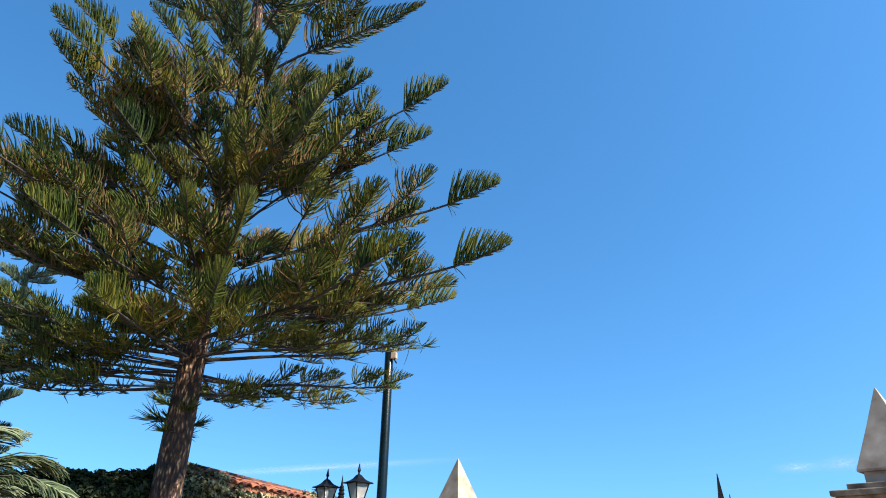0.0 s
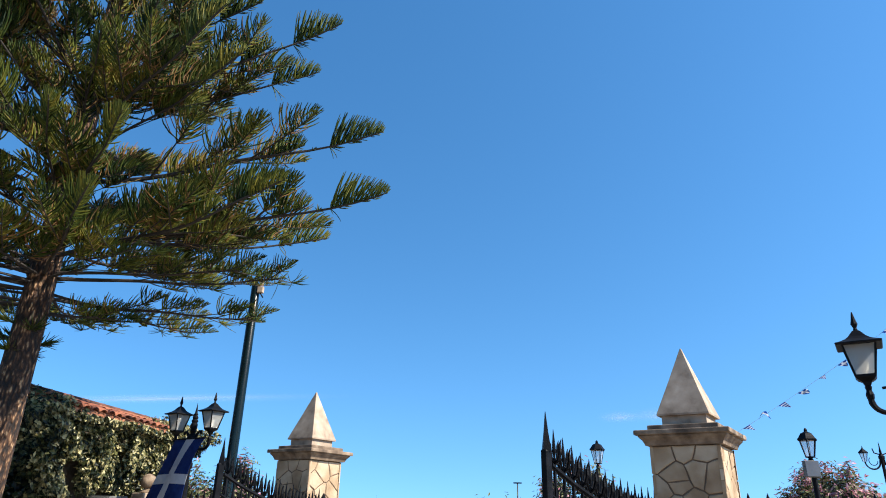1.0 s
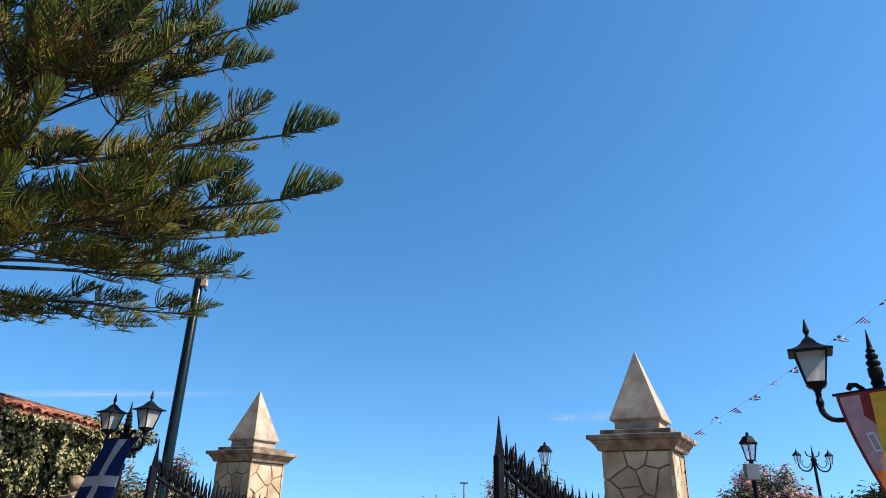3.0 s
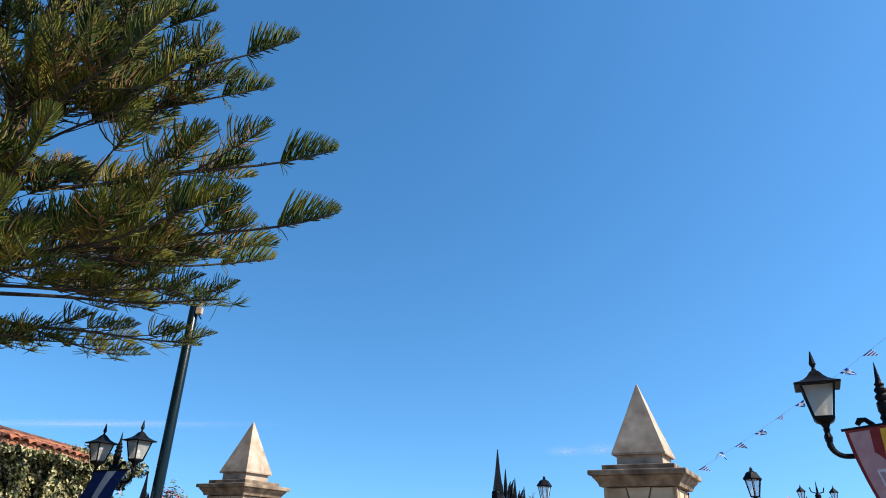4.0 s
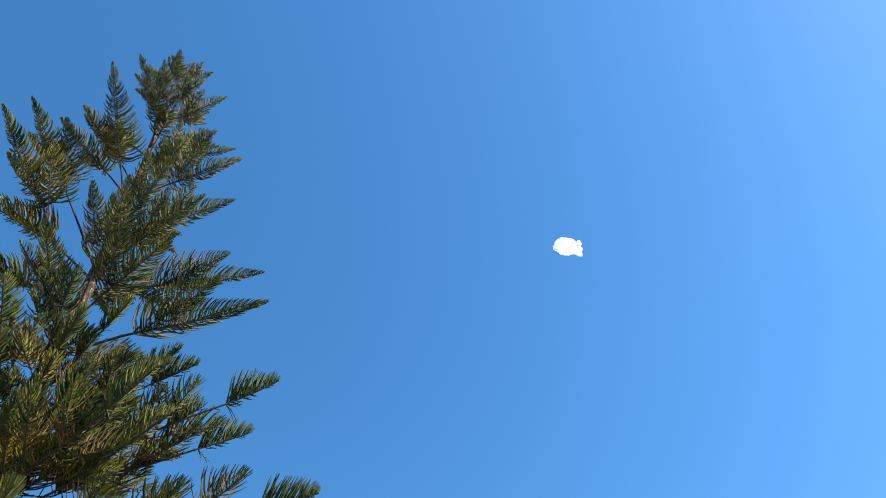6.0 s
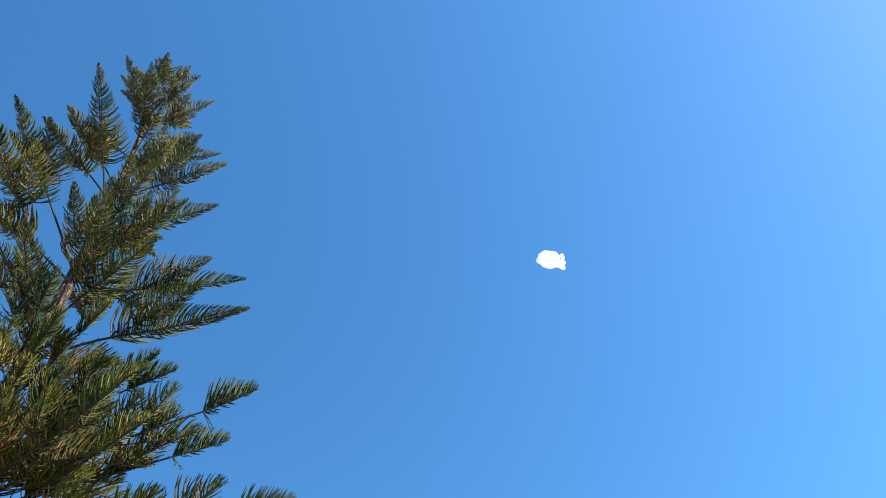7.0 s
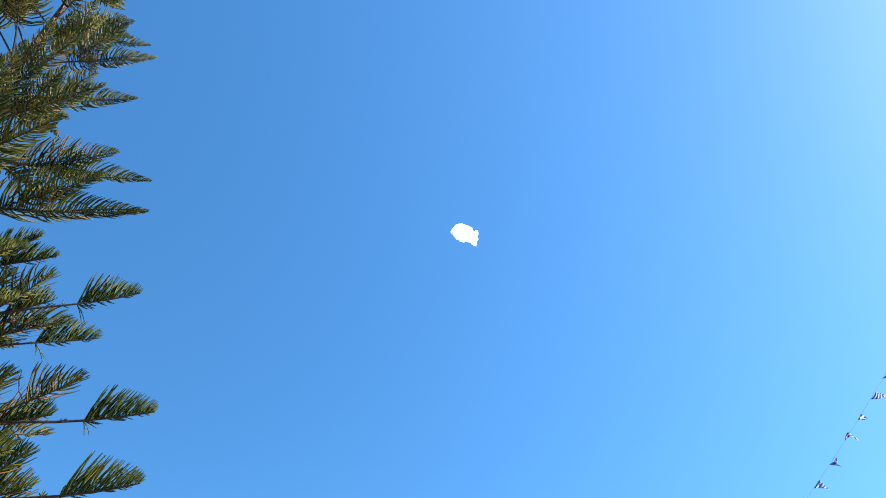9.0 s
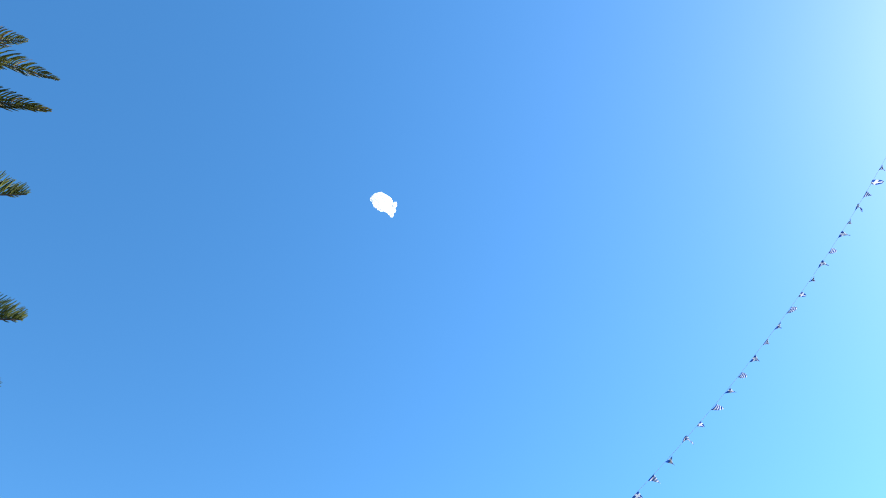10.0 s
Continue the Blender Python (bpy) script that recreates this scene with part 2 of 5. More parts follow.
def tube(bm, pts, radii, sides=8):
    """A tapered tube along a line of points."""
    pts = [Vector(tuple(p)) for p in pts]
    if not isinstance(radii, (list, tuple)):
        radii = [radii] * len(pts)
    rings, u = [], None
    for k, p in enumerate(pts):
        d = (pts[min(k + 1, len(pts) - 1)] - pts[max(k - 1, 0)]).normalized()
        if u is None:
            u = d.orthogonal().normalized()
        u = (u - d * u.dot(d)).normalized()
        v = d.cross(u)
        rings.append([bm.verts.new(p + float(radii[k]) * (u * math.cos(2 * math.pi * j / sides) + v * math.sin(2 * math.pi * j / sides))) for j in range(sides)])
    for a, b in zip(rings, rings[1:]):
        for j in range(sides):
            bm.faces.new((a[j], a[(j + 1) % sides], b[(j + 1) % sides], b[j]))
    bm.faces.new(rings[0][::-1])
    bm.faces.new(rings[-1])
    return bm


def flat_mesh(name, verts, faces, mats, smooth=False, which=None):
    me = bpy.data.meshes.new(name)
    me.from_pydata(verts, [], faces)
    for m in mats if isinstance(mats, (list, tuple)) else [mats]:
        me.materials.append(m)
    if which is not None:
        me.polygons.foreach_set("material_index", which)
    if smooth:
        me.polygons.foreach_set("use_smooth", [True] * len(me.polygons))
    return me


def child_mesh(name, me, parent, label=""):
    ob = new(name, me)
    ob.parent = parent
    return tagged(ob, label)


# ---- ground, sea ----
def build_ground():
    def height(x, y):
        far = max(0.0, min(1.0, (y - 26.0) / 14.0))
        return -5.0 * far * far * (3 - 2 * far) - (4.0 if y > 58 else 0.0)
    ys = [-2500, -300, -60, -20, -8, 0, 8, 16, 24, 27, 30, 33, 36, 39, 42, 50, 58, 60, 4200]
    xs = [-4200, -800, -200, -60, -20, -8, 0, 8, 20, 60, 200, 800, 4200]
    verts = [(x, y, height(x, y)) for y in ys for x in xs]
    w = len(xs)
    faces = [(j * w + i, j * w + i + 1, (j + 1) * w + i + 1, (j + 1) * w + i) for j in range(len(ys) - 1) for i in range(w - 1)]
    g = tagged(new("ground", flat_mesh("ground", verts, faces, GROUND, True)), "unseen paved square, beige to bounce warm light, sloping down to the harbour", "ground", kind="structure")
    sea = flat_mesh("water", [(-4200, 59, -6.2), (4200, 59, -6.2), (4200, 4200, -6.2), (-4200, 4200, -6.2)], [(0, 1, 2, 3)], SEA)
    tagged(new("water", sea), "calm blue sea reaching the horizon", "sea", kind="structure")


build_ground()

# ---- gate pillars ----
GATE_TURN = radians(-29.1)
PILLAR_R = Vector((1.778, 5.867, 0))
PILLAR_L = Vector((-2.270, 8.394, 0))
BODY, BODY_TOP = 0.286, 2.14


def crazy_cells(w, h, rnd):
    """Irregular stones that fill a face of w x h: each takes the ground nearest to its own middle."""
    cols, rows = 3, round(h / 0.14)
    seeds = []
    for j in range(rows):
        for i in range(cols):
            if rnd.random() < 0.10 and 0 < j < rows - 1:
                continue
            seeds.append((-w / 2 + w * (i + 0.5 + (0.25 if j % 2 else -0.25) + rnd.uniform(-0.30, 0.30)) / cols, h * (j + 0.5 + rnd.uniform(-0.36, 0.36)) / rows))
    shift = rnd.uniform(0, 50)

    def crook(x, z):
        at = Vector((x * 5.5 + shift, z * 5.5, shift))
        k = 0.016 * min(1.0, 6.0 * max(0.0, w / 2 - abs(x)) / w)
        return x + k * noise.noise(at), min(h, max(0.0, z + 0.016 * noise.noise(at + Vector((5, 9, 3))) * (0.01 < z < h - 0.01)))
    out = []
    for k, c in enumerate(seeds):
        poly = [(-w / 2, 0.0), (w / 2, 0.0), (w / 2, h), (-w / 2, h)]
        for o in seeds[:k] + seeds[k + 1:]:
            nx, nz = o[0] - c[0], o[1] - c[1]
            lim = nx * (o[0] + c[0]) / 2 + nz * (o[1] + c[1]) / 2
            cut = []
            for i, v in enumerate(poly):
                u = poly[(i + 1) % len(poly)]
                dv, du = v[0] * nx + v[1] * nz - lim, u[0] * nx + u[1] * nz - lim
                if dv <= 0:
                    cut.append(v)
                if dv * du < 0:
                    f = dv / (dv - du)
                    cut.append((v[0] + f * (u[0] - v[0]), v[1] + f * (u[1] - v[1])))
            poly = cut
            if len(poly) < 3:
                break
        if len(poly) < 3:
            continue
        ring = []
        for i, v in enumerate(poly):
            u = poly[(i + 1) % len(poly)]
            d = math.dist(v, u)
            n = max(1, round(d / 0.06))
            ring += [crook(v[0] + (u[0] - v[0]) * j / n, v[1] + (u[1] - v[1]) * j / n) for j in range(n)]
        out.append(ring)
    return out


def stone_mesh(poly, rnd, joint=0.0050, depth=0.013):
    cx, cy = sum(p[0] for p in poly) / len(poly), sum(p[1] for p in poly) / len(poly)
    bm = bmesh.new()
    rings = []
    lift = depth + rnd.uniform(-0.003, 0.003)
    for inset, d in ((joint, -0.01), (joint, lift - 0.006), (joint + 0.005, lift)):
        ring = []
        for x, z in poly:
            r = math.hypot(x - cx, z - cy)
            k = max(0.2, 1 - inset / max(r, 0.02) * 1.25)
            nx_ = x if abs(x) > BODY - 1e-4 else cx + (x - cx) * k
            ring.append(bm.verts.new((nx_, -d + rnd.uniform(-0.0025, 0.0025) * (d > 0), cy + (z - cy) * k)))
        rings.append(ring)
    n = len(poly)
    for a, b in zip(rings, rings[1:]):
        for k in range(n):
            bm.faces.new((a[k], a[(k + 1) % n], b[(k + 1) % n], b[k]))
    bm.faces.new(rings[-1])
    return mesh_of("stone", bm, STONE)


def square_rings(bm, rings):
    """A four-sided body from (half width, height) pairs."""
    rows = [[bm.verts.new((sx_ * h, sy_ * h, z)) for sx_, sy_ in ((-1, -1), (1, -1), (1, 1), (-1, 1))] for h, z in rings]
    for a, b in zip(rows, rows[1:]):
        for k in range(4):
            bm.faces.new((a[k], a[(k + 1) % 4], b[(k + 1) % 4], b[k]))
    bm.faces.new(rows[0][::-1])
    bm.faces.new(rows[-1])
    return bm


def build_pillar():
    p = thing("gate_pillar", Matrix.Translation(PILLAR_R) @ Matrix.Rotation(GATE_TURN, 4, "Z"), "beige crazy-paved stone gate pillar with a pointed pyramid cap",
              "gate pillar", "gate pillars")
    core = BODY - 0.015
    part("core", square_rings(bmesh.new(), [(core, -0.02), (core, BODY_TOP)]), MORTAR, p, "dark recessed mortar")
    bm = square_rings(bmesh.new(), [(0.286, 2.142), (0.312, 2.142), (0.318, 2.160), (0.330, 2.182), (0.350, 2.204), (0.356, 2.212), (0.356, 2.222)])
    part("cornice", bm, CORNICE, p, "stained moulded stone cornice")
    bm = box(bmesh.new(), 0, 0, 2.2445, 0.772, 0.772, 0.041, bevel=0.008)
    part("cap_slab", bm, CORNICE, p)
    bm = box(bmesh.new(), 0, 0, 2.289, 0.58, 0.58, 0.046, bevel=0.006)
    part("step", bm, CORNICE, p)
    bm = square_rings(bmesh.new(), [(0.185, 2.313), (0.185, 2.395)])
    part("neck", bm, CAST, p)
    bm = square_rings(bmesh.new(), [(0.216, 2.396), (0.218, 2.412), (0.11, 2.71), (0.006, 3.015)])
    bmesh.ops.bevel(bm, geom=[e for e in bm.edges if abs(e.verts[0].co.z - e.verts[1].co.z) > 0.1], offset=0.004, segments=1, affect="EDGES")
    part("pyramid", bm, CAST, p, "smooth weathered stone pyramid")
    rnd = random.Random(5)
    for side in range(4):
        turn = Matrix.Rotation(side * math.pi / 2, 4, "Z") @ Matrix.Translation((0, -(BODY - 0.02), 0))
        for poly in crazy_cells(2 * BODY, BODY_TOP, rnd):
            piece("stone", stone_mesh(poly, rnd), p, turn)
    return p


pillar = build_pillar()
copy_thing(pillar, Matrix.Translation(PILLAR_L) @ Matrix.Rotation(GATE_TURN, 4, "Z"))
AXIS = Vector((math.cos(GATE_TURN), math.sin(GATE_TURN), 0))       # along the gate line, towards +x


# ---- iron gates and railings ----
def spear(bm, x, z, s=1.0, fat=1.0):
    """A flat diamond-shaped spear head on a small collar."""
    lathe(bm, [(0.010, z - 0.02), (0.020 * s, z - 0.01), (0.020 * s, z), (0.008, z + 0.012), (0.0165 * s * fat, z + 0.05 * s), (0.0125 * s * fat, z + 0.10 * s), (0.002, z + 0.19 * s / fat ** 0.5)],
          6, Matrix.Translation((x, 0, 0)) @ Matrix.Diagonal((1, 0.75, 1, 1)))


def petals(bm, x, z, s=1.0):
    """Four leaves that flare from the foot of a spear head."""
    for cx, cy in ((-1, 0), (1, 0), (0, -1), (0, 1)):
        pts = [(x + cx * r * s, cy * r * s, z + h) for r, h in ((0, -0.02), (0.022, 0.005), (0.036, 0.04 * s), (0.034, 0.075 * s), (0.044, 0.10 * s))]
        tube(bm, pts, [0.008, 0.011, 0.014, 0.009, 0.002], 5)


def scroll(bm, x, z, side, size=0.05):
    """A small C-scroll of bent bar beside a picket."""
    pts = []
    for k in range(12):
        a = k / 11 * 1.55 * math.pi
        r = size * (1 - 0.045 * k)
        pts.append((x + side * (size * 1.05 - r * math.cos(a)), 0, z + r * math.sin(a)))
    tube(bm, pts, 0.006, 5)


SCROLL, BOW = {}, {}
for turn_side in (1, -1):
    sb = bmesh.new()
    scroll(sb, 0, 0, turn_side, 0.04)
    SCROLL[turn_side] = mesh_of("scroll", sb, IRON)
    sb = tube(bmesh.new(), [(turn_side * 0.042 * math.sin(math.pi * k / 8), 0, -0.52 * k / 8) for k in range(9)], 0.006, 5)
    BOW[turn_side] = mesh_of("bow_bar", sb, IRON)


def build_leaf(name_label, start, end):
    """One gate leaf, from its hinge to its free edge, higher at the free edge."""
    start, end = Vector(start), Vector(end)
    d = (end - start).normalized()
    m = Matrix.Translation(start) @ Matrix.Rotation(math.atan2(d.y, d.x), 4, "Z")
    L = (end - start).length
    g = thing("gate_leaf", m, name_label, "gate", "gate leaves")

    def top(x):
        s = x / L
        return 1.60 + 0.40 * s ** 2.0
    part("hinge_post", lathe(bmesh.new(), [(0.028, 0.06), (0.028, 1.70), (0.02, 1.73), (0.004, 1.76)], 10), IRON, g)
    bm = bmesh.new()
    box(bm, L - 0.04, 0, 1.03, 0.075, 0.05, 1.94, bevel=0.012)
    part("meeting_stile", bm, IRON, g, "thick black meeting stile")
    bm = bmesh.new()
    lathe(bm, [(0.040, 1.99), (0.036, 2.02), (0.020, 2.12), (0.003, 2.26)], 4, Matrix.Translation((L - 0.045, 0, 0)))
    part("spear_head", bm, IRON, g)
    for z in (0.14, 0.95):
        part("rail", box(bmesh.new(), L / 2, 0, z, L - 0.06, 0.022, 0.04), IRON, g)
    rail_pts = [(x, 0, top(x) - 0.06) for x in [0.03 + (L - 0.12) * k / 14 for k in range(15)]]
    part("top_rail", tube(bmesh.new(), rail_pts, 0.021, 6), IRON, g)
    low_pts = [(x, 0, top(x) - 0.26) for x in [0.03 + (L - 0.12) * k / 14 for k in range(15)]]
    part("lower_rail", tube(bmesh.new(), low_pts, 0.013, 6), IRON, g)
    n = 14
    for k in range(n):
        x = 0.08 + (L - 0.22) * k / (n - 1)
        z = top(x)
        bm = bmesh.new()
        box(bm, x, 0, (0.14 + z) / 2, 0.018, 0.018, z - 0.14)
        spear(bm, x, z, 1.10)
        petals(bm, x, z - 0.01, 1.45)
        part("picket", bm, IRON, g)
        for side in (1, -1):
            piece("bow_bar", BOW[side], g, Matrix.Translation((x, 0, z - 0.13)))
            for dz, size in ((-0.06, 0.042), (-0.19, 0.036), (-0.30, 0.032)):
                piece("scroll", SCROLL[side], g, Matrix.Translation((x, 0, z + dz)) @ Matrix.Scale(size / 0.04, 4))
    return g


HINGE_R = PILLAR_R - AXIS * 0.33
HINGE_L = PILLAR_L + AXIS * 0.33
build_leaf("open black wrought-iron gate leaf with spear-topped pickets and scrolls", (HINGE_R.x, HINGE_R.y, 0), (0.40, 4.62, 0))
build_leaf("open black wrought-iron gate leaf with spear-topped pickets and scrolls", (HINGE_L.x, HINGE_L.y - 0.12, 0), (-2.80, 6.78, 0))


def build_fence(start, length, direction, label):
    start = Vector(start)
    m = Matrix.Translation(start) @ Matrix.Rotation(math.atan2(direction.y, direction.x), 4, "Z")
    f = thing("railing", m, label, "railing", "railings beside the gate")
    part("plinth_wall", box(bmesh.new(), length / 2, 0, 0.22, length, 0.22, 0.48, bevel=0.01), CAST, f, "low stone plinth")
    for z in (0.62, 1.50):
        part("rail", box(bmesh.new(), length / 2, 0, z, length, 0.014, 0.036), IRON, f)
    bm = bmesh.new()
    box(bm, 0, 0, 1.03, 0.020, 0.020, 1.20)
    spear(bm, 0, 1.615, 1.05, 1.5)
    picket = mesh_of("picket", bm, IRON)
    n = int(length / 0.145)
    for k in range(n):
        piece("picket", picket, f, Matrix.Translation((0.09 + k * 0.145, 0, 0)))
    return f


build_fence(PILLAR_R + AXIS * 0.30, 3.6, AXIS, "black iron railing with diamond spear heads on a low stone plinth")
build_fence(PILLAR_L - AXIS * 0.30, 2.2, -AXIS, "black iron railing with diamond spear heads on a low stone plinth")


# ---- lamp posts ----
def lantern_head(parent, x, size=1.0):
    """A square lantern on a short stem: frame, four panes, roof, tip."""
    at = Matrix.Translation((x, 0, 0))
    zb, zt = 2.572, 2.802
    hb, ht_ = 0.060 * size, 0.106 * size
    bm = square_rings(bmesh.new(), [(0.016, zb - 0.07), (0.024, zb - 0.055), (0.030, zb - 0.04), (0.056, zb - 0.022), (0.068 * size, zb - 0.005), (0.068 * size, zb + 0.010)])
    frame_ob = part("lantern", bm, IRON, parent, "square black lantern", at=at)
    for sx_, sy_ in ((-1, -1), (1, -1), (1, 1), (-1, 1)):
        part("corner_bar", tube(bmesh.new(), [(sx_ * hb, sy_ * hb, zb), (sx_ * ht_, sy_ * ht_, zt)], 0.009, 4), IRON, frame_ob)
    for k in range(4):
        bm = bmesh.new()
        h1, h2 = hb - 0.002, ht_ - 0.002
        vs = [bm.verts.new(v) for v in ((-h1 + 0.006, -h1, zb + 0.01), (h1 - 0.006, -h1, zb + 0.01), (h2 - 0.006, -h2, zt - 0.005), (-h2 + 0.006, -h2, zt - 0.005))]
        f = bm.faces.new(vs)
        e = bmesh.ops.extrude_face_region(bm, geom=[f])
        for v in e["geom"]:
            if isinstance(v, bmesh.types.BMVert):
                v.co.y += 0.004
        pane = part("pane", bm, FROSTED, frame_ob, "milky glass pane", at=Matrix.Rotation(k * math.pi / 2, 4, "Z"))
        pane.visible_shadow = False
    bm = square_rings(bmesh.new(), [(0.144 * size, 2.796), (0.150 * size, 2.805), (0.148 * size, 2.812), (0.112 * size, 2.826), (0.080, 2.845), (0.056, 2.868), (0.040, 2.892), (0.027, 2.910), (0.014, 2.920)])
    part("roof", bm, IRON, frame_ob, "flared sheet-metal roof")
    bm = lathe(bmesh.new(), [(0.010, 2.912), (0.016, 2.926), (0.011, 2.94), (0.024, 2.970), (0.017, 2.998), (0.004, 3.065)], 8)
    part("tip", bm, IRON, frame_ob)
    bm = lathe(bmesh.new(), [(0.001, 2.58), (0.018, 2.59), (0.026, 2.63), (0.030, 2.68), (0.020, 2.72), (0.001, 2.74)], 10)
    part("bulb", bm, PALE, frame_ob, "pale bulb behind the panes")
    return frame_ob


def build_lamp_post(m, label):
    lamp = thing("street_lamp", m, label, "street lamp", "twin-lantern lamp posts")
    part("base", lathe(bmesh.new(), [(0.17, 0), (0.17, 0.06), (0.13, 0.10), (0.12, 0.42), (0.14, 0.45), (0.10, 0.50), (0.075, 0.60)], 16), IRON, lamp)
    prof = [(0.062, 0.58), (0.058, 1.2), (0.072, 1.22), (0.072, 1.26), (0.055, 1.28), (0.048, 2.05), (0.066, 2.08), (0.066, 2.12), (0.05, 2.15), (0.05, 2.36),
            (0.085, 2.37), (0.085, 2.41), (0.052, 2.44)]
    part("post", lathe(bmesh.new(), prof, 16), IRON, lamp, "slim black turned iron post")
    prof = [(0.075, 2.44), (0.072, 2.47), (0.050, 2.50), (0.036, 2.53), (0.046, 2.55), (0.036, 2.575), (0.046, 2.60), (0.046, 2.655), (0.034, 2.67), (0.046, 2.685), (0.046, 2.70),
            (0.030, 2.72), (0.040, 2.735), (0.040, 2.75), (0.024, 2.77), (0.032, 2.785), (0.019, 2.805), (0.002, 2.945)]
    part("finial", lathe(bmesh.new(), prof, 12), IRON, lamp, "ringed iron finial")
    for s in (-1, 1):
        bm = bmesh.new()
        bend = [(s * (0.288 + 0.092 * math.sin(k)), 0, 2.402 - 0.095 * math.cos(k)) for k in [math.pi * j / 14 for j in range(8)]]
        tube(bm, [(s * 0.03, 0, 2.345), (s * 0.11, 0, 2.320), (s * 0.20, 0, 2.308)] + bend + [(s * 0.380, 0, 2.51)], [0.018] * 3 + [0.018, 0.018, 0.0185, 0.019, 0.02, 0.021, 0.022, 0.021, 0.017], 8)
        lathe(bm, [(0.012, 2.40), (0.024, 2.412), (0.028, 2.44), (0.018, 2.47), (0.024, 2.50)], 8, Matrix.Translation((s * 0.380, 0, 0)))
        part("arm", bm, IRON, lamp, "curved iron arm")
        bm = bmesh.new()
        pts = [(s * 0.03, 0, 2.40), (s * 0.07, 0, 2.44), (s * 0.10, 0, 2.515), (s * 0.135, 0, 2.548), (s * 0.17, 0, 2.545), (s * 0.19, 0, 2.515)]
        tube(bm, pts, [0.02, 0.022, 0.02, 0.018, 0.022, 0.016], 7)
        part("curl", bm, IRON, lamp)
        lantern_head(lamp, s * 0.380)
    return lamp


LAMP_R, LAMP_L = Vector((3.13, 4.69, 0)), Vector((-4.15, 9.0, 0))
lamp = build_lamp_post(Matrix.Translation(LAMP_R) @ Matrix.Rotation(GATE_TURN, 4, "Z"), "black iron lamp post with two square lanterns beside the gate")
copy_thing(lamp, Matrix.Translation(LAMP_L) @ Matrix.Rotation(GATE_TURN, 4, "Z"))


# ---- flags on the lamp posts ----
def cloth(name, corner, nu, nv, paint, mats, m, label, category):
    """A hanging cloth: corner(u, v) gives its place, paint(u, v) the number of its colour."""
    verts, faces, which = [], [], []
    for j in range(nv + 1):
        for i in range(nu + 1):
            verts.append(corner(i / nu, j / nv))
    for j in range(nv):
        for i in range(nu):
            a = j * (nu + 1) + i
            faces.append((a, a + 1, a + nu + 2, a + nu + 1))
            which.append(paint((i + 0.5) / nu, (j + 0.5) / nv))
    t = thing(name, m, label, category)
    c = child_mesh("cloth", flat_mesh("cloth", verts, faces, mats, True, which), t)
    sol = c.modifiers.new("thickness", "SOLIDIFY")
    sol.thickness = 0.002
    return t


def cross_paint(u, v):
    return 1 if 0.37 < u < 0.66 - 0.13 * v or 0.385 < v < 0.495 else 0


def cross_corner(u, v):
    left, right = -0.20 - 0.65 * v, 0.45 - 0.295 * (1 - math.exp(-4 * v))
    x = left + (right - left) * u
    ripple = 0.030 * math.sin(5.0 * u + 3.0 * v) * v ** 0.5 + 0.02 * math.sin(9 * u - 4 * v) * v
    return x, -0.12 - 0.06 * v + ripple, 2.43 - 1.20 * v + 0.03 * math.sin(3 * u) * v


lamp_turn = Matrix.Rotation(GATE_TURN, 4, "Z")
flag = cloth("cross_flag", cross_corner, 110, 130, cross_paint, [BLUE, WHITE], Matrix.Translation(LAMP_L) @ lamp_turn,
             "dark blue banner with a white cross blowing from the lamp post", "flag")
part("crossbar", tube(bmesh.new(), [(-0.22, -0.125, 2.437), (0.47, -0.125, 2.437)], 0.010, 6), IRON, flag)


def banner_corner(u, v):
    left = -0.28 + 0.42 * v ** 1.45
    right = 0.41 + 0.10 * v
    x = left + (right - left) * u
    ripple = 0.03 * math.sin(6.0 * u + 2.5 * v) * v ** 0.6 + 0.012 * math.sin(13 * u + 5 * v) * v
    return x, -0.13 - 0.05 * v + ripple, 2.46 - 1.25 * v + 0.08 * u


def banner_paint(u, v):
    """Pale fields beside a yellow band, red at the top and the edges, a swirl of warm colours below."""
    x = banner_corner(u, v)[0]
    if u < 0.028 or u > 0.972 or v < 0.016:
        return 0
    at = Vector((5.5 * u, 7.0 * v, 2.0))
    swirl = noise.noise(at) + 0.5 * noise.noise(at * 2.7)
    if v > 0.41 + 0.10 * u + 0.06 * swirl:
        deep = (v - 0.41) * 1.5 + 0.9 * swirl
        return 3 if deep < 0.10 else 2 if deep < 0.22 else 0 if deep > 0.42 else 3
    if -0.075 < x < 0.035:
        return 2
    if v < 0.15 + 0.10 * noise.noise(at * 1.3) and (-0.135 < x < 0.12 or x > 0.27):
        return 0
    return 1


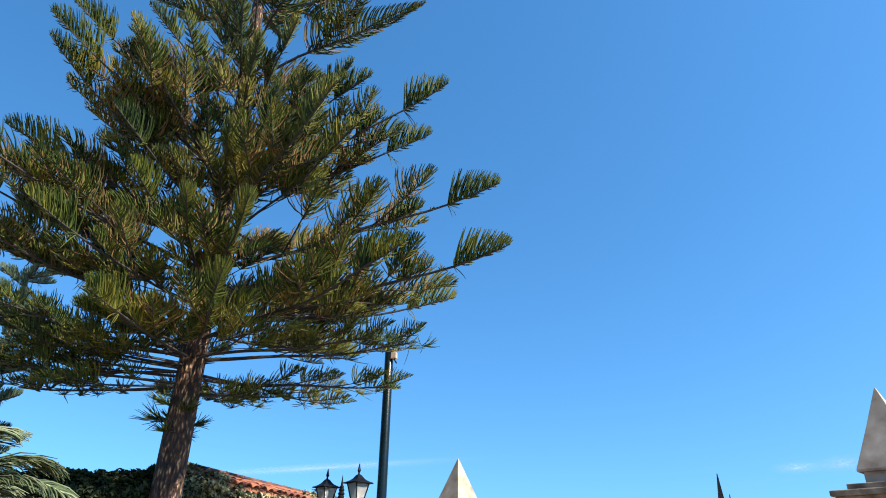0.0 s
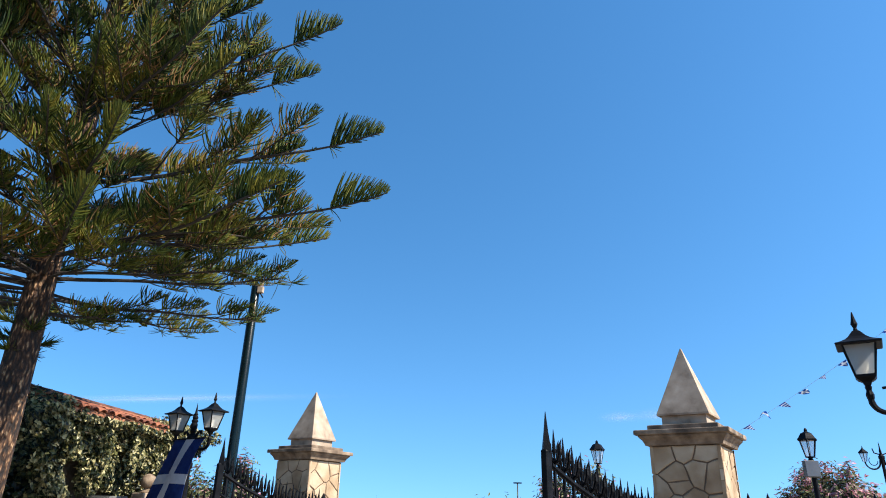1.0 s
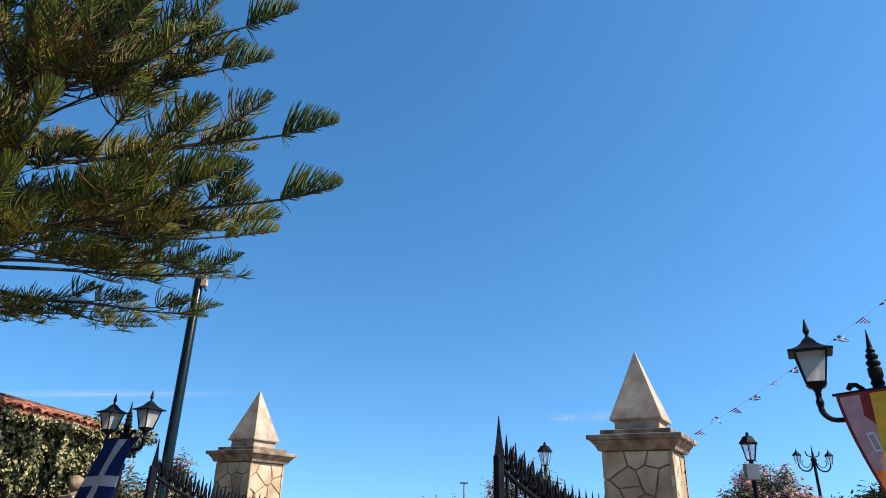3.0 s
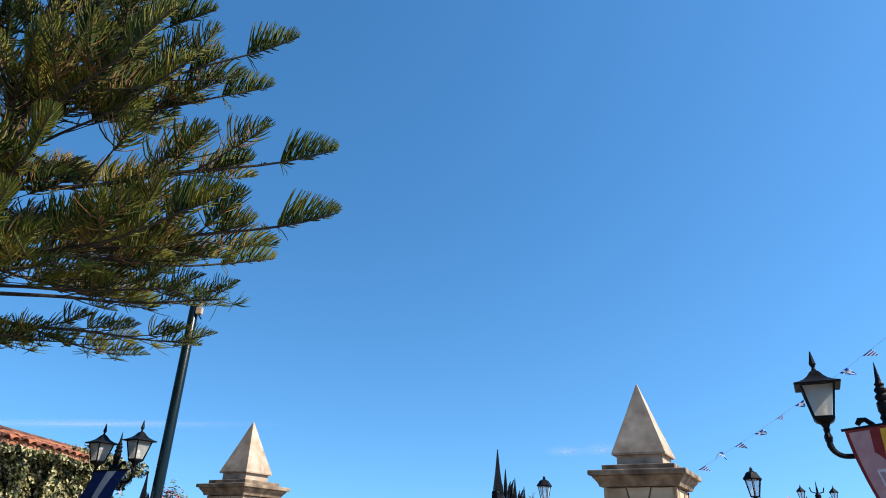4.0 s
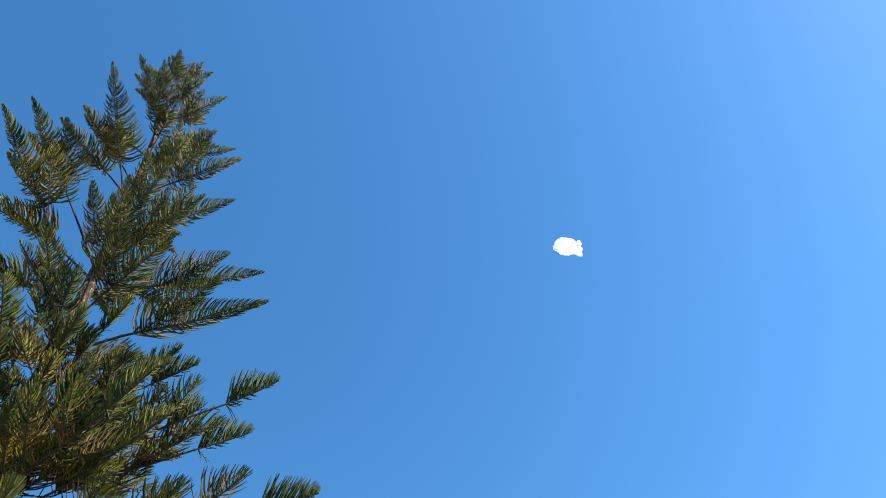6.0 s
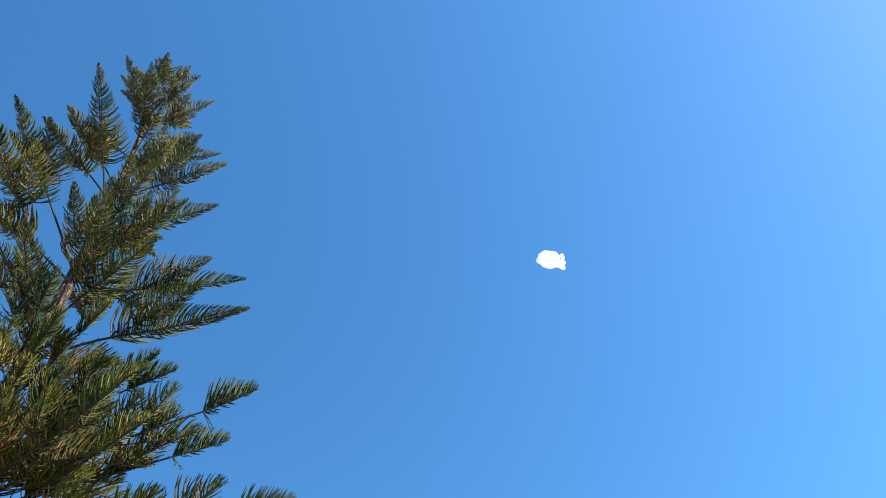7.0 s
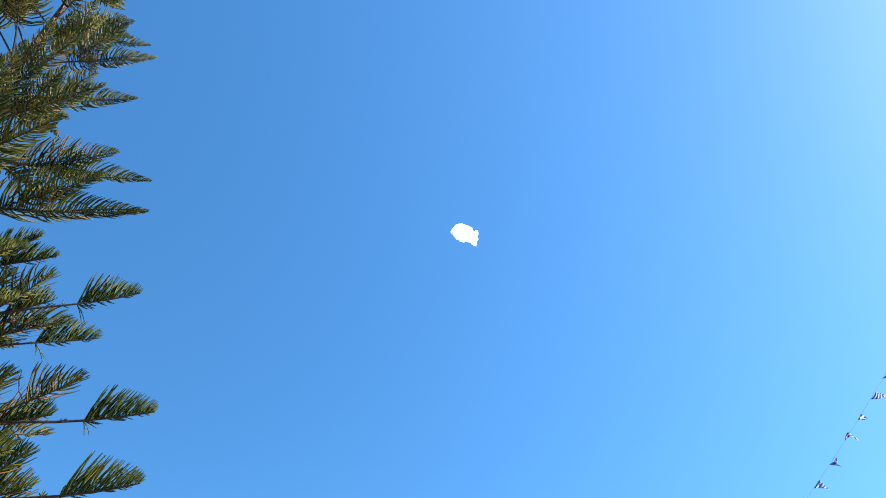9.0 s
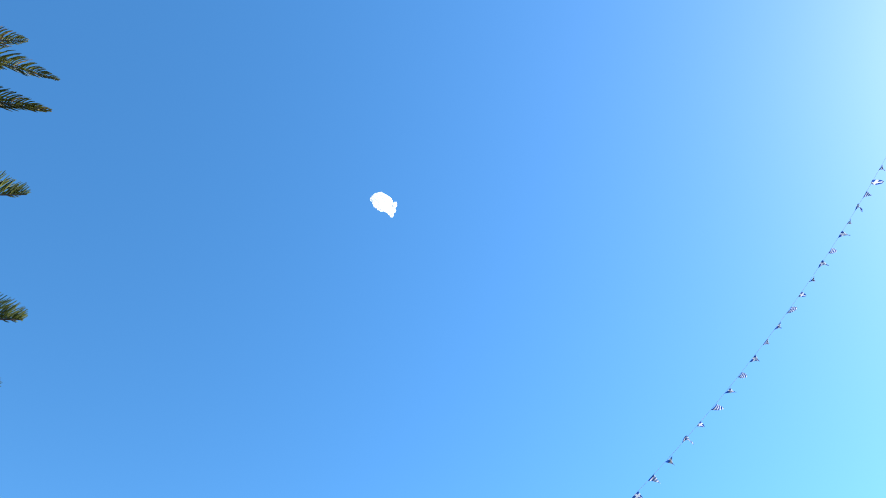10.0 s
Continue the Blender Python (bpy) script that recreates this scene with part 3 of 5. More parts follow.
banner = cloth("pointed_banner", banner_corner, 200, 260, banner_paint, [RED, PINK, YELLOW, ORANGE], Matrix.Translation(LAMP_R) @ lamp_turn,
               "faded red and yellow banner hanging from the lamp post", "flag")
part("crossbar", tube(bmesh.new(), [(-0.30, -0.125, 2.462), (0.43, -0.125, 2.545)], 0.010, 6), IRON, banner)
for k, (u, v, su, sv) in enumerate(((0.135, 0.262, 0.016, 0.090), (0.195, 0.270, 0.018, 0.100), (0.165, 0.222, 0.070, 0.012), (0.165, 0.312, 0.070, 0.012), (0.34, 0.47, 0.16, 0.012), (0.40, 0.52, 0.07, 0.02))):
    verts = [Vector(banner_corner(u + a * su / 2, v + b * sv / 2)) + Vector((0, -0.006, 0)) for a, b in ((-1, -1), (1, -1), (1, 1), (-1, 1))]
    verts += [v_ + Vector((0, 0.003, 0)) for v_ in verts]
    me = flat_mesh("emblem_bar", verts, [(0, 1, 2, 3), (7, 6, 5, 4), (0, 4, 5, 1), (1, 5, 6, 2), (2, 6, 7, 3), (3, 7, 4, 0)], WHITE)
    child_mesh("emblem_bar", me, banner)


# ---- tall green pole ----
def build_pole():
    p = thing("tall_pole", pose(-3.51, 8.93, 0), "tall dark green metal pole with a small white fitting on top", "pole")
    part("shaft", lathe(bmesh.new(), [(0.10, 0), (0.10, 0.03), (0.074, 0.04), (0.069, 2.4), (0.064, 4.70), (0.048, 4.73)], 20), POLE_GREEN, p, smooth=True)
    bm = bmesh.new()
    box(bm, 0.09, -0.03, 4.62, 0.09, 0.07, 0.10, bevel=0.01)
    box(bm, 0.10, -0.05, 4.72, 0.05, 0.05, 0.06, bevel=0.01)
    part("fitting", bm, CAST, p, "small weathered white box")
    part("bracket", tube(bmesh.new(), [(0.0, 0, 4.56), (0.08, -0.02, 4.58), (0.14, -0.04, 4.50)], 0.012, 6), IRON, p)


build_pole()


# ---- Norfolk pine ----
class Strands:
    """Collects thin curved needle-clad twigs as three-sided tubes."""

    def __init__(self):
        self.v, self.f, self.m, self.n = [], [], [], 0

    def add(self, p, d0, d1, length, radius, mat=0):
        k = len(p)
        if not k:
            return
        s = np.array([0.0, 0.36, 0.72, 1.0])
        rad = np.array([0.8, 1.0, 0.95, 0.42])
        c = p[:, None] + length[:, None, None] * (s[None, :, None] * d0[:, None] + (s ** 2)[None, :, None] * (d1 - d0)[:, None] / 2)
        a = np.cross(d0 + 0.01, d1 + np.array([0.13, 0.21, 0.05]))
        a /= np.linalg.norm(a, axis=1)[:, None] + 1e-9
        b = np.cross(a, (d0 + d1))
        b /= np.linalg.norm(b, axis=1)[:, None] + 1e-9
        ang = np.array([0, 2.0944, 4.18879])
        ring = a[:, None] * np.cos(ang)[None, :, None] + b[:, None] * np.sin(ang)[None, :, None]
        rr = radius[:, None, None, None] if isinstance(radius, np.ndarray) else radius
        v = c[:, :, None] + rr * rad[None, :, None, None] * ring[:, None]
        base = self.n + 12 * np.arange(k)
        quads = [(q * 3 + j, q * 3 + (j + 1) % 3, q * 3 + 3 + (j + 1) % 3, q * 3 + 3 + j) for q in range(3) for j in range(3)]
        f = base[:, None, None] + np.array(quads)[None]
        self.v.append(v.reshape(-1, 3))
        self.f.append(f.reshape(-1, 4))
        self.m.append(np.full(k * 9, mat))
        self.n += 12 * k

    def mesh(self, name, mats):
        me = bpy.data.meshes.new(name)
        v, f = np.concatenate(self.v), np.concatenate(self.f)
        me.from_pydata(v.tolist(), [], f.tolist())
        for m in mats:
            me.materials.append(m)
        me.polygons.foreach_set("material_index", np.concatenate(self.m).astype(np.int32))
        me.polygons.foreach_set("use_smooth", np.ones(len(f), dtype=bool))
        return me


def unit(a):
    return a / (np.linalg.norm(a, axis=-1, keepdims=True) + 1e-9)


UP = np.array([0.0, 0.0, 1.0])


def feather(st, limb, rng, p0, t, length, reach, spread, spacing, radius, back=95, front=48, curl=30, bow=0.10, dry=0.05, keel=0.3, blunt=1.0, ragged=0.10, round_=False):
    """Twigs in two ranks along an axis from p0: long at its base, closing to a point, each one curving forward.
    spread: degrees by which the ranks open from upright; back, front: the twigs' angle to the axis at its base and at its tip; round_: twigs all over the upper side, not in ranks."""
    t = unit(np.asarray(t, float))
    side = unit(np.cross(t, UP) + 1e-6)
    u = np.cross(side, t)
    n = max(5, int(length / spacing))
    q = np.linspace(0, 1, 6)
    line = p0 + length * (q[:, None] * t + bow * ((q - 0.5) ** 2 - 0.25)[:, None] * u)
    tube(limb, [tuple(p) for p in line], [radius * (0.95 - 0.5 * k) for k in q], 5)
    for sg, open_, size, share in ((-1, spread, 1.0, 0.97), (1, spread, 1.0, 0.97), (1, 0.0, 0.9, keel), (-1, spread + 62, 0.40, 0.30), (1, spread + 62, 0.40, 0.30)):
        s = np.clip((np.arange(n) + rng.uniform(-0.22, 0.22, n) + (0.25 if sg > 0 else -0.25)) / n, 0, 0.985)
        s = s[rng.random(n) < share]
        k = len(s)
        if not k:
            continue
        at = p0 + length * (s[:, None] * t + bow * ((s - 0.5) ** 2 - 0.25)[:, None] * u)
        a = np.radians(rng.uniform(0, open_, k) if round_ else open_ + rng.normal(0, 7, k))[:, None]
        across = np.cos(a) * u + sg * np.sin(a) * side
        b = np.radians(back + (front - back) * s + rng.normal(0, 4, k))[:, None]
        b1 = b - radians(curl)
        wild = rng.normal(0, 0.045, (k, 3))
        d0 = unit(np.cos(b) * t + np.sin(b) * across + wild)
        d1 = unit(np.cos(b1) * t + np.sin(b1) * (0.8 * across + 0.2 * u) + wild)
        ln = size * reach * ((1 - s) ** blunt * 0.96 + 0.04) * np.minimum(1, 0.85 + 2.2 * s) * rng.uniform(1 - ragged, 1 + 0.4 * ragged, k)
        old = rng.random(k) < dry * (1 - s) ** 1.2 * 2.2
        for j in (0, 1):
            w = old == bool(j)
            st.add(at[w], d0[w], d1[w], ln[w], radius * (1 - 0.3 * j) * (1 - 0.45 * s[w] ** 2) * rng.uniform(0.88, 1.1, w.sum()), j)


def old_twigs(st, rng, p0, t, reach, count):
    """A few bent twigs that hang from the foot of a spray."""
    d0 = unit(0.5 * t + rng.normal(0, 0.30, (count, 3)) - 0.5 * UP)
    d1 = unit(0.5 * t - 0.9 * UP + rng.normal(0, 0.25, (count, 3)))
    st.add(np.repeat(p0[None], count, 0), d0, d1, reach * rng.uniform(0.6, 1.1, count), 0.0055 * np.ones(count), 0)


def tuft(st, rng, p0, t, reach, count, radius=0.0052):
    """A loose tuft of twigs that spread from one place."""
    t = unit(np.asarray(t, float))
    d0 = unit(0.8 * t + rng.normal(0, 0.55, (count, 3)) * np.array([1, 1, 0.55]) + 0.25 * UP)
    d1 = unit(d0 + 0.25 * UP + rng.normal(0, 0.15, (count, 3)))
    st.add(p0 + t * rng.uniform(0, 0.35, count)[:, None] * reach, d0, d1, reach * rng.uniform(0.5, 1.1, count), radius * rng.uniform(0.8, 1.1, count), 0)


def pine_limb(tree, rng, start, angle, length, tip_z, style, needles):
    """A limb from the trunk to its tip. low: bare behind its last spray; full: leafy to the tip; high: rising, with long feathers; thin: lean and twiggy."""
    start = np.array(start, float)
    out = np.array([math.cos(angle), math.sin(angle), 0.0])
    tip = start + out * length
    tip[2] = tip_z
    across = np.cross(out, UP)
    radius = max(0.012, 0.0075 * length)
    mid = start + out * length * 0.52
    mid[2] = start[2] + (tip_z - start[2]) * (0.55 if style == "high" else 0.42) - (0 if style == "high" else 0.012 * length)
    mid += across * rng.normal(0, 0.025) * length
    q = np.linspace(0, 1, 17)[:, None]
    line = (1 - q) ** 2 * start + 2 * q * (1 - q) * (2 * mid - 0.5 * (start + tip)) + q ** 2 * tip
    wave = 0.010 * length * np.sin(9 * q + rng.uniform(0, 6)) * np.sin(math.pi * q)
    line = line + wave * across + 0.6 * wave * UP
    cum = np.concatenate([[0], np.cumsum(np.linalg.norm(np.diff(line, axis=0), axis=1))])
    total = cum[-1]

    def on(d):
        """The place and the direction d metres from the tip."""
        d = min(max(total - d, 0.0), total * 0.999)
        i = min(np.searchsorted(cum, d, side="right") - 1, 15)
        w = (d - cum[i]) / (cum[i + 1] - cum[i])
        return line[i] * (1 - w) + line[i + 1] * w, unit(line[i + 1] - line[i])
    limb, st = bmesh.new(), Strands()
    tube(limb, [on(d)[0] for d in np.linspace(total, 0.06, 14)], [radius * (1 - 0.86 * k / 13) + 0.005 for k in range(14)], 6)

    def shoot(d, sg, turn, reach_out, lift, stem, **how):
        """A side shoot d metres from the tip; its spray begins a stem's length out."""
        p, t = on(d)
        w = unit(math.cos(turn) * t + sg * math.sin(turn) * across + lift * UP)
        e = p + w * stem
        if stem > 0.06:
            tube(limb, [p, p + w * stem * 0.5 - UP * 0.02 * stem, e], [radius * 0.45, radius * 0.36, radius * 0.3], 5)
        feather(st, limb, rng, e, unit(w + 0.12 * UP), reach_out, **how)
    if length < 0.5:
        tuft(st, rng, on(total * 0.65)[0], out + 0.1 * UP, 0.55 * length + 0.05, int(24 + 40 * length))
    elif style == "high":
        k = min(1.0, 0.35 + 0.30 * length)
        main = min(1.9, 0.66 * total)
        p, t = on(main)
        feather(st, limb, rng, p, unit(tip - p), np.linalg.norm(tip - p), 0.66 * k, 56, 0.0265, 0.0128, back=88, front=52, curl=46, bow=0.12, dry=0.10, keel=0.35, blunt=0.80, ragged=0.04)
        d = main * 0.96
        sg = 1
        while d < total * 0.64:
            shoot(d, sg, rng.uniform(0.35, 0.60), main * rng.uniform(0.52, 0.72), rng.uniform(0.0, 0.18), 0.10 + 0.10 * length * rng.random(),
                  reach=0.56 * k, spread=54, spacing=0.0270, radius=0.0126, back=88, front=52, curl=46, bow=0.12, dry=0.18, keel=0.35, blunt=0.78, ragged=0.04)
            d += rng.uniform(0.20, 0.30) * max(1.0, 0.5 * length)
            sg = -sg
    elif style == "thin":
        d, sg = 0.0, 1
        feather(st, limb, rng, on(0.34)[0], on(0.3)[1], 0.34, 0.24, 34, 0.030, 0.0088)
        while d < total * 0.62:
            d += rng.uniform(0.09, 0.17)
            sg = -sg
            if rng.random() < 0.35:
                p, t = on(d)
                w = unit(0.8 * t + sg * 0.7 * across)
                tube(limb, [p, p + w * 0.3], [radius * 0.3, 0.005], 5)
                tuft(st, rng, p + w * 0.26, w, 0.24, 20)
            else:
                shoot(d, sg, rng.uniform(0.35, 0.95), 0.38, rng.uniform(-0.02, 0.10), min(0.7, 0.12 + 0.30 * d * rng.random()), reach=0.30, spread=36, spacing=0.024, radius=0.0072, back=88, curl=42, keel=0.3)
    else:
        k = min(1.0, 0.45 + 0.22 * length)
        sail = 0.68 * k
        p, t = on(sail)
        feather(st, limb, rng, p, unit(tip - p), np.linalg.norm(tip - p), 0.46 * k, 20, 0.0190, 0.0088, back=66, front=54, curl=18, bow=0.06, dry=0.0, keel=0.6, blunt=0.52, ragged=0.03)
        old_twigs(st, rng, p, t, 0.26 * k, int(rng.integers(2, 6)))
        gap = sail + (0.22 * k + 0.12 * rng.random() if style == "low" else 0.14 * k)
        if style == "low":
            p, t = on(gap - 0.10)
            tuft(st, rng, p, t, 0.08, 6, 0.007)
        shoot(gap + 0.42 * k, 1, rng.normal(0, 0.06), 0.46 * k, 0.05, 0.0, reach=0.42 * k, spread=26, spacing=0.0230, radius=0.0096, back=68, front=55, curl=20, dry=0.06, blunt=0.5, keel=0.7, ragged=0.06)
        d, sg = gap + (0.62 if style == "low" else 0.45) * k, 1
        while d < total * 0.80:
            inner = d / total
            big = 0.9 + 0.35 * rng.random()
            shoot(d, sg, rng.uniform(0.30, 0.90), 0.58 * k * big, rng.uniform(0.0, 0.20), rng.uniform(0.06, 0.10 + 0.42 * inner) * length * 0.5,
                  reach=0.44 * k * big, spread=78, spacing=0.0225, radius=0.0098, back=86, front=52, curl=46, bow=0.16, dry=0.22, blunt=0.55, keel=0.5, ragged=0.08, round_=True)
            if rng.random() < 0.45:
                shoot(d, sg, rng.normal(0, 0.2), 0.46 * k, 0.16, 0.0, reach=0.40 * k, spread=74, spacing=0.0235, radius=0.0098, back=86, front=54, curl=44, bow=0.14, dry=0.28, blunt=0.55, keel=0.5, round_=True)
            d += rng.uniform(0.145, 0.24)
            sg = -sg
    limb_ob = part("limb", limb, TWIG, tree)
    child_mesh("foliage", st.mesh("foliage", [needles, NEEDLE_DRY]), limb_ob)["kind"] = "stuff"


def build_norfolk_pine(m, label, axis_at, top_z, trunk_r, limbs, seed, needles):
    """limbs: (style, rows of angle, height at the trunk, length, height of the tip)."""
    rng = np.random.default_rng(seed)
    tree = thing("norfolk_pine", m, label, "tree")
    bm = bmesh.new()
    zs = [-0.05 + 0.09 * k for k in range(64)] + [5.8 + 0.5 * k for k in range(1 + int((top_z - 6.0) / 0.5))]
    radii = [trunk_r * (1.25 - 0.25 * min(1, z / 0.5 + 0.1)) * max(0.06, 1 - (max(0.0, z) / (top_z + 0.3)) ** 1.1) for z in zs]
    tube(bm, [(*axis_at(z), z) for z in zs], radii, 22)
    for v in bm.verts:
        at = Vector((v.co.x * 13, v.co.y * 13, v.co.z * 6))
        push = 0.09 * noise.noise(v.co * 5.0) + 0.13 * noise.noise(at) + 0.11 * noise.noise(at * 2.3)
        v.co += Vector((v.normal.x, v.normal.y, 0)) * trunk_r * push
    part("trunk", bm, BARK, tree, "flaky grey-brown bark", smooth=True)
    for style, rows in limbs:
        for ang, z0, length, tip_z in rows:
            pine_limb(tree, rng, (*axis_at(z0), z0), radians(ang), length, tip_z, style, needles)
    limb, st = bmesh.new(), Strands()
    foot = np.array([*axis_at(top_z - 1.0), top_z - 1.0])
    feather(st, limb, rng, foot, np.array([*axis_at(top_z), top_z]) - foot, 1.0, 0.30, 60, 0.04, 0.012, back=70, front=30)
    leader = part("leader", limb, TWIG, tree, "young green leader shoot")
    child_mesh("foliage", st.mesh("foliage", [needles, NEEDLE_DRY]), leader)["kind"] = "stuff"
    return tree


PINE_X, PINE_Y = -5.16, 6.37


def pine_axis(z):
    """The trunk leans and bends a little towards the square."""
    k = max(0.0, z - 6.6) ** 2 / 121
    return 0.12 - 0.26 * k, 0.095 - 1.11 * k


def whorl(z, first, last, count, reach, slope, seed):
    """Limbs of one tier, spread evenly over a range of angles."""
    rng = np.random.default_rng(seed)
    rows = []
    for k in range(count):
        z0, ln = z + rng.uniform(-0.15, 0.15), reach * rng.uniform(0.85, 1.1)
        rows.append((first + (last - first) * (k + 0.5) / count + rng.uniform(-9, 9), z0, ln, z0 + ln * (slope + rng.uniform(-0.05, 0.05))))
    return rows


EAST_LIMBS = [(1, 5.15, 3.80, 5.84), (-3, 4.40, 3.95, 4.86), (27, 4.45, 3.21, 5.04), (-3, 6.20, 3.22, 7.32), (11, 6.25, 2.82, 7.13),
              (-20, 4.20, 3.30, 4.55), (-5, 7.20, 2.14, 7.71), (-15, 5.50, 2.30, 6.59), (-20, 6.60, 2.20, 7.20)]
SOUTH_LIMBS = [(-30, 5.60, 2.60, 6.63), (-45, 4.70, 2.20, 5.10), (-62, 4.80, 2.00, 5.14), (-48, 3.95, 2.20, 4.25), (-78, 3.95, 2.20, 3.95), (-95, 4.10, 1.70, 4.00), (-90, 6.20, 2.20, 7.40), (-50, 6.80, 1.90, 7.50), (-80, 6.90, 1.80, 7.80), (-60, 7.50, 1.60, 8.40), (-85, 5.20, 1.80, 5.60), (-55, 5.70, 1.70, 6.30),
               (-40, 6.10, 1.80, 6.90), (-12, 6.90, 2.00, 7.80), (-35, 7.40, 1.70, 8.20)]
WEST_LIMBS = [(-112, 6.00, 2.55, 7.20), (-105, 6.50, 2.70, 7.25), (-115, 5.10, 3.20, 5.78), (-100, 5.70, 1.85, 6.49), (-135, 4.50, 3.20, 5.40), (-145, 5.00, 3.20, 6.10),
              (-100, 4.60, 2.40, 4.95), (-128, 5.60, 2.60, 6.30), (-165, 5.60, 2.60, 6.40), (-105, 7.50, 1.70, 8.30)]
BACK_LIMBS = whorl(4.3, 50, 200, 3, 2.5, 0.10, 1) + whorl(5.1, 40, 210, 3, 2.5, 0.16, 2) + whorl(5.9, 50, 200, 3, 2.4, 0.22, 3) + whorl(6.7, 40, 210, 3, 2.3, 0.30, 4) + whorl(7.5, 50, 250, 4, 2.2, 0.36, 5)
THIN_LIMBS = [(17, 3.95, 2.68, 4.21), (-140, 3.86, 1.93, 4.09), (-125, 3.82, 1.65, 3.84), (-135, 3.78, 1.89, 3.81), (-115, 3.88, 1.47, 3.91), (-150, 3.74, 1.65, 3.85), (-105, 3.86, 1.19, 3.79), (-156, 4.10, 2.70, 4.38), (5, 4.00, 2.30, 4.10), (-28, 3.92, 1.70, 3.98),
              (31, 3.72, 2.43, 3.82), (-140, 4.00, 3.00, 4.35), (-120, 3.95, 2.40, 4.15), (-150, 3.80, 1.75, 3.66), (-120, 3.62, 1.40, 3.40), (48, 3.55, 0.95, 3.62), (20, 3.52, 0.85, 3.55)] + whorl(3.78, 50, 230, 5, 2.3, 0.02, 6)
LOW_TUFTS = whorl(3.14, 0, 360, 5, 0.30, 0.12, 7) + whorl(3.24, -170, -100, 2, 0.43, 0.20, 8)
HIGH_EAST = [(0, 8.20, 2.82, 9.07), (20, 9.60, 2.50, 10.83), (-33, 8.70, 2.00, 9.40), (0, 11.80, 1.80, 13.28), (25, 13.00, 1.45, 14.70), (0, 14.30, 1.15, 15.79), (40, 13.60, 1.20, 15.00), (60, 14.60, 0.90, 16.00), (-42, 10.80, 1.40, 11.90), (-30, 12.00, 1.10, 13.40), (-20, 10.00, 1.70, 11.20),
             (-10, 12.70, 1.10, 14.00), (-55, 13.20, 0.90, 14.60), (-48, 9.80, 1.30, 10.90), (5, 10.80, 1.80, 12.10)]
HIGH_WEST = [(-120, 9.10, 2.59, 11.68), (-130, 10.00, 2.36, 12.92), (-140, 11.90, 1.73, 13.22), (-160, 12.30, 1.63, 14.50), (-92, 11.50, 2.10, 13.30), (-110, 14.60, 1.17, 15.60),
             (-60, 9.10, 1.75, 10.40), (-70, 8.00, 1.35, 8.70), (-85, 8.50, 1.60, 9.20), (-150, 9.80, 2.22, 11.00), (-150, 9.10, 1.71, 9.66)]
HIGH_BACK = whorl(8.4, 50, 170, 2, 2.1, 0.45, 9) + whorl(9.8, 40, 130, 2, 1.9, 0.55, 10) + whorl(11.4, 50, 150, 2, 1.5, 0.7, 11) \
    + whorl(13.4, 60, 330, 3, 1.1, 0.9, 13) + whorl(14.9, -60, 300, 5, 0.85, 1.1, 14) + whorl(15.6, -40, 320, 5, 0.75, 1.2, 15) + whorl(16.1, -40, 320, 4, 0.55, 1.3, 16)
build_norfolk_pine(pose(PINE_X, PINE_Y, 0), "tall Norfolk Island pine with upswept green sprays", pine_axis, 17.35, 0.188,
                   (("low", EAST_LIMBS), ("full", SOUTH_LIMBS), ("full", WEST_LIMBS), ("full", BACK_LIMBS), ("thin", THIN_LIMBS), ("thin", LOW_TUFTS),
                    ("high", HIGH_EAST), ("high", HIGH_WEST), ("high", HIGH_BACK)), 11, NEEDLE)
YOUNG_TIERS = [row for k in range(13) for row in whorl(1.5 + 0.46 * k, 0, 360, 6, 0.62, 0.36, 20 + k)]
build_norfolk_pine(pose(-10.95, 8.63, 0), "young pale Norfolk Island pine with short tiered sprays", lambda z: (0.0, 0.0), 8.0, 0.09, (("full", YOUNG_TIERS),), 4, NEEDLE_PALE)


# ---- palm ----
def build_palm(m, label):
    rng = np.random.default_rng(3)
    palm = thing("palm_tree", m, label, "palm")
    bm = bmesh.new()
    prof = []
    for k in range(14):
        z = 0.12 * k
        prof += [(0.24 + 0.02 * (k % 2), z), (0.21, z + 0.08)]
    part("trunk", lathe(bm, prof, 14), BARK, palm, "scarred palm trunk")
    for k in range(44):
        a = 2.39996 * k
        el = 1.25 - 0.034 * k
        L = (2.42 - 0.024 * k) * rng.uniform(0.95, 1.08)
        out = np.array([math.cos(a), math.sin(a), 0])
        s = np.linspace(0, 1, 13)
        pts = np.array([0, 0, 1.70]) + out[None] * (L * math.cos(el) * s * (1 + 0.12 * s))[:, None] + UP[None] * (L * (math.sin(el) * s - (0.45 + 0.3 * math.cos(el)) * s ** 2))[:, None]
        rib = part("frond", tube(bmesh.new(), [tuple(p) for p in pts], [0.020 * (1 - 0.85 * q) + 0.004 for q in s], 5), PALM_RIB, palm, "pale green midrib")
        st = Strands()
        side = np.cross(out, UP)
        n = 84
        q = np.linspace(0.10, 0.98, n)
        base = np.stack([np.interp(q, s, pts[:, c]) for c in range(3)], 1)
        tang = unit(np.stack([np.interp(q, s, np.gradient(pts[:, c])) for c in range(3)], 1))
        for sg in (-1, 1):
            d0 = unit(0.75 * tang + sg * 0.8 * side + 0.20 * UP + rng.normal(0, 0.07, (n, 3)))
            d1 = unit(0.8 * tang + sg * 0.5 * side - 0.75 * UP + rng.normal(0, 0.10, (n, 3)))
            st.add(base, d0, d1, (0.42 * np.sin(0.35 + 2.5 * q) + 0.10) * rng.uniform(0.9, 1.1, n), 0.0075 * np.ones(n), 0)
        child_mesh("leaf_blade", st.mesh("leaf_blade", [PALM]), rib)["kind"] = "stuff"


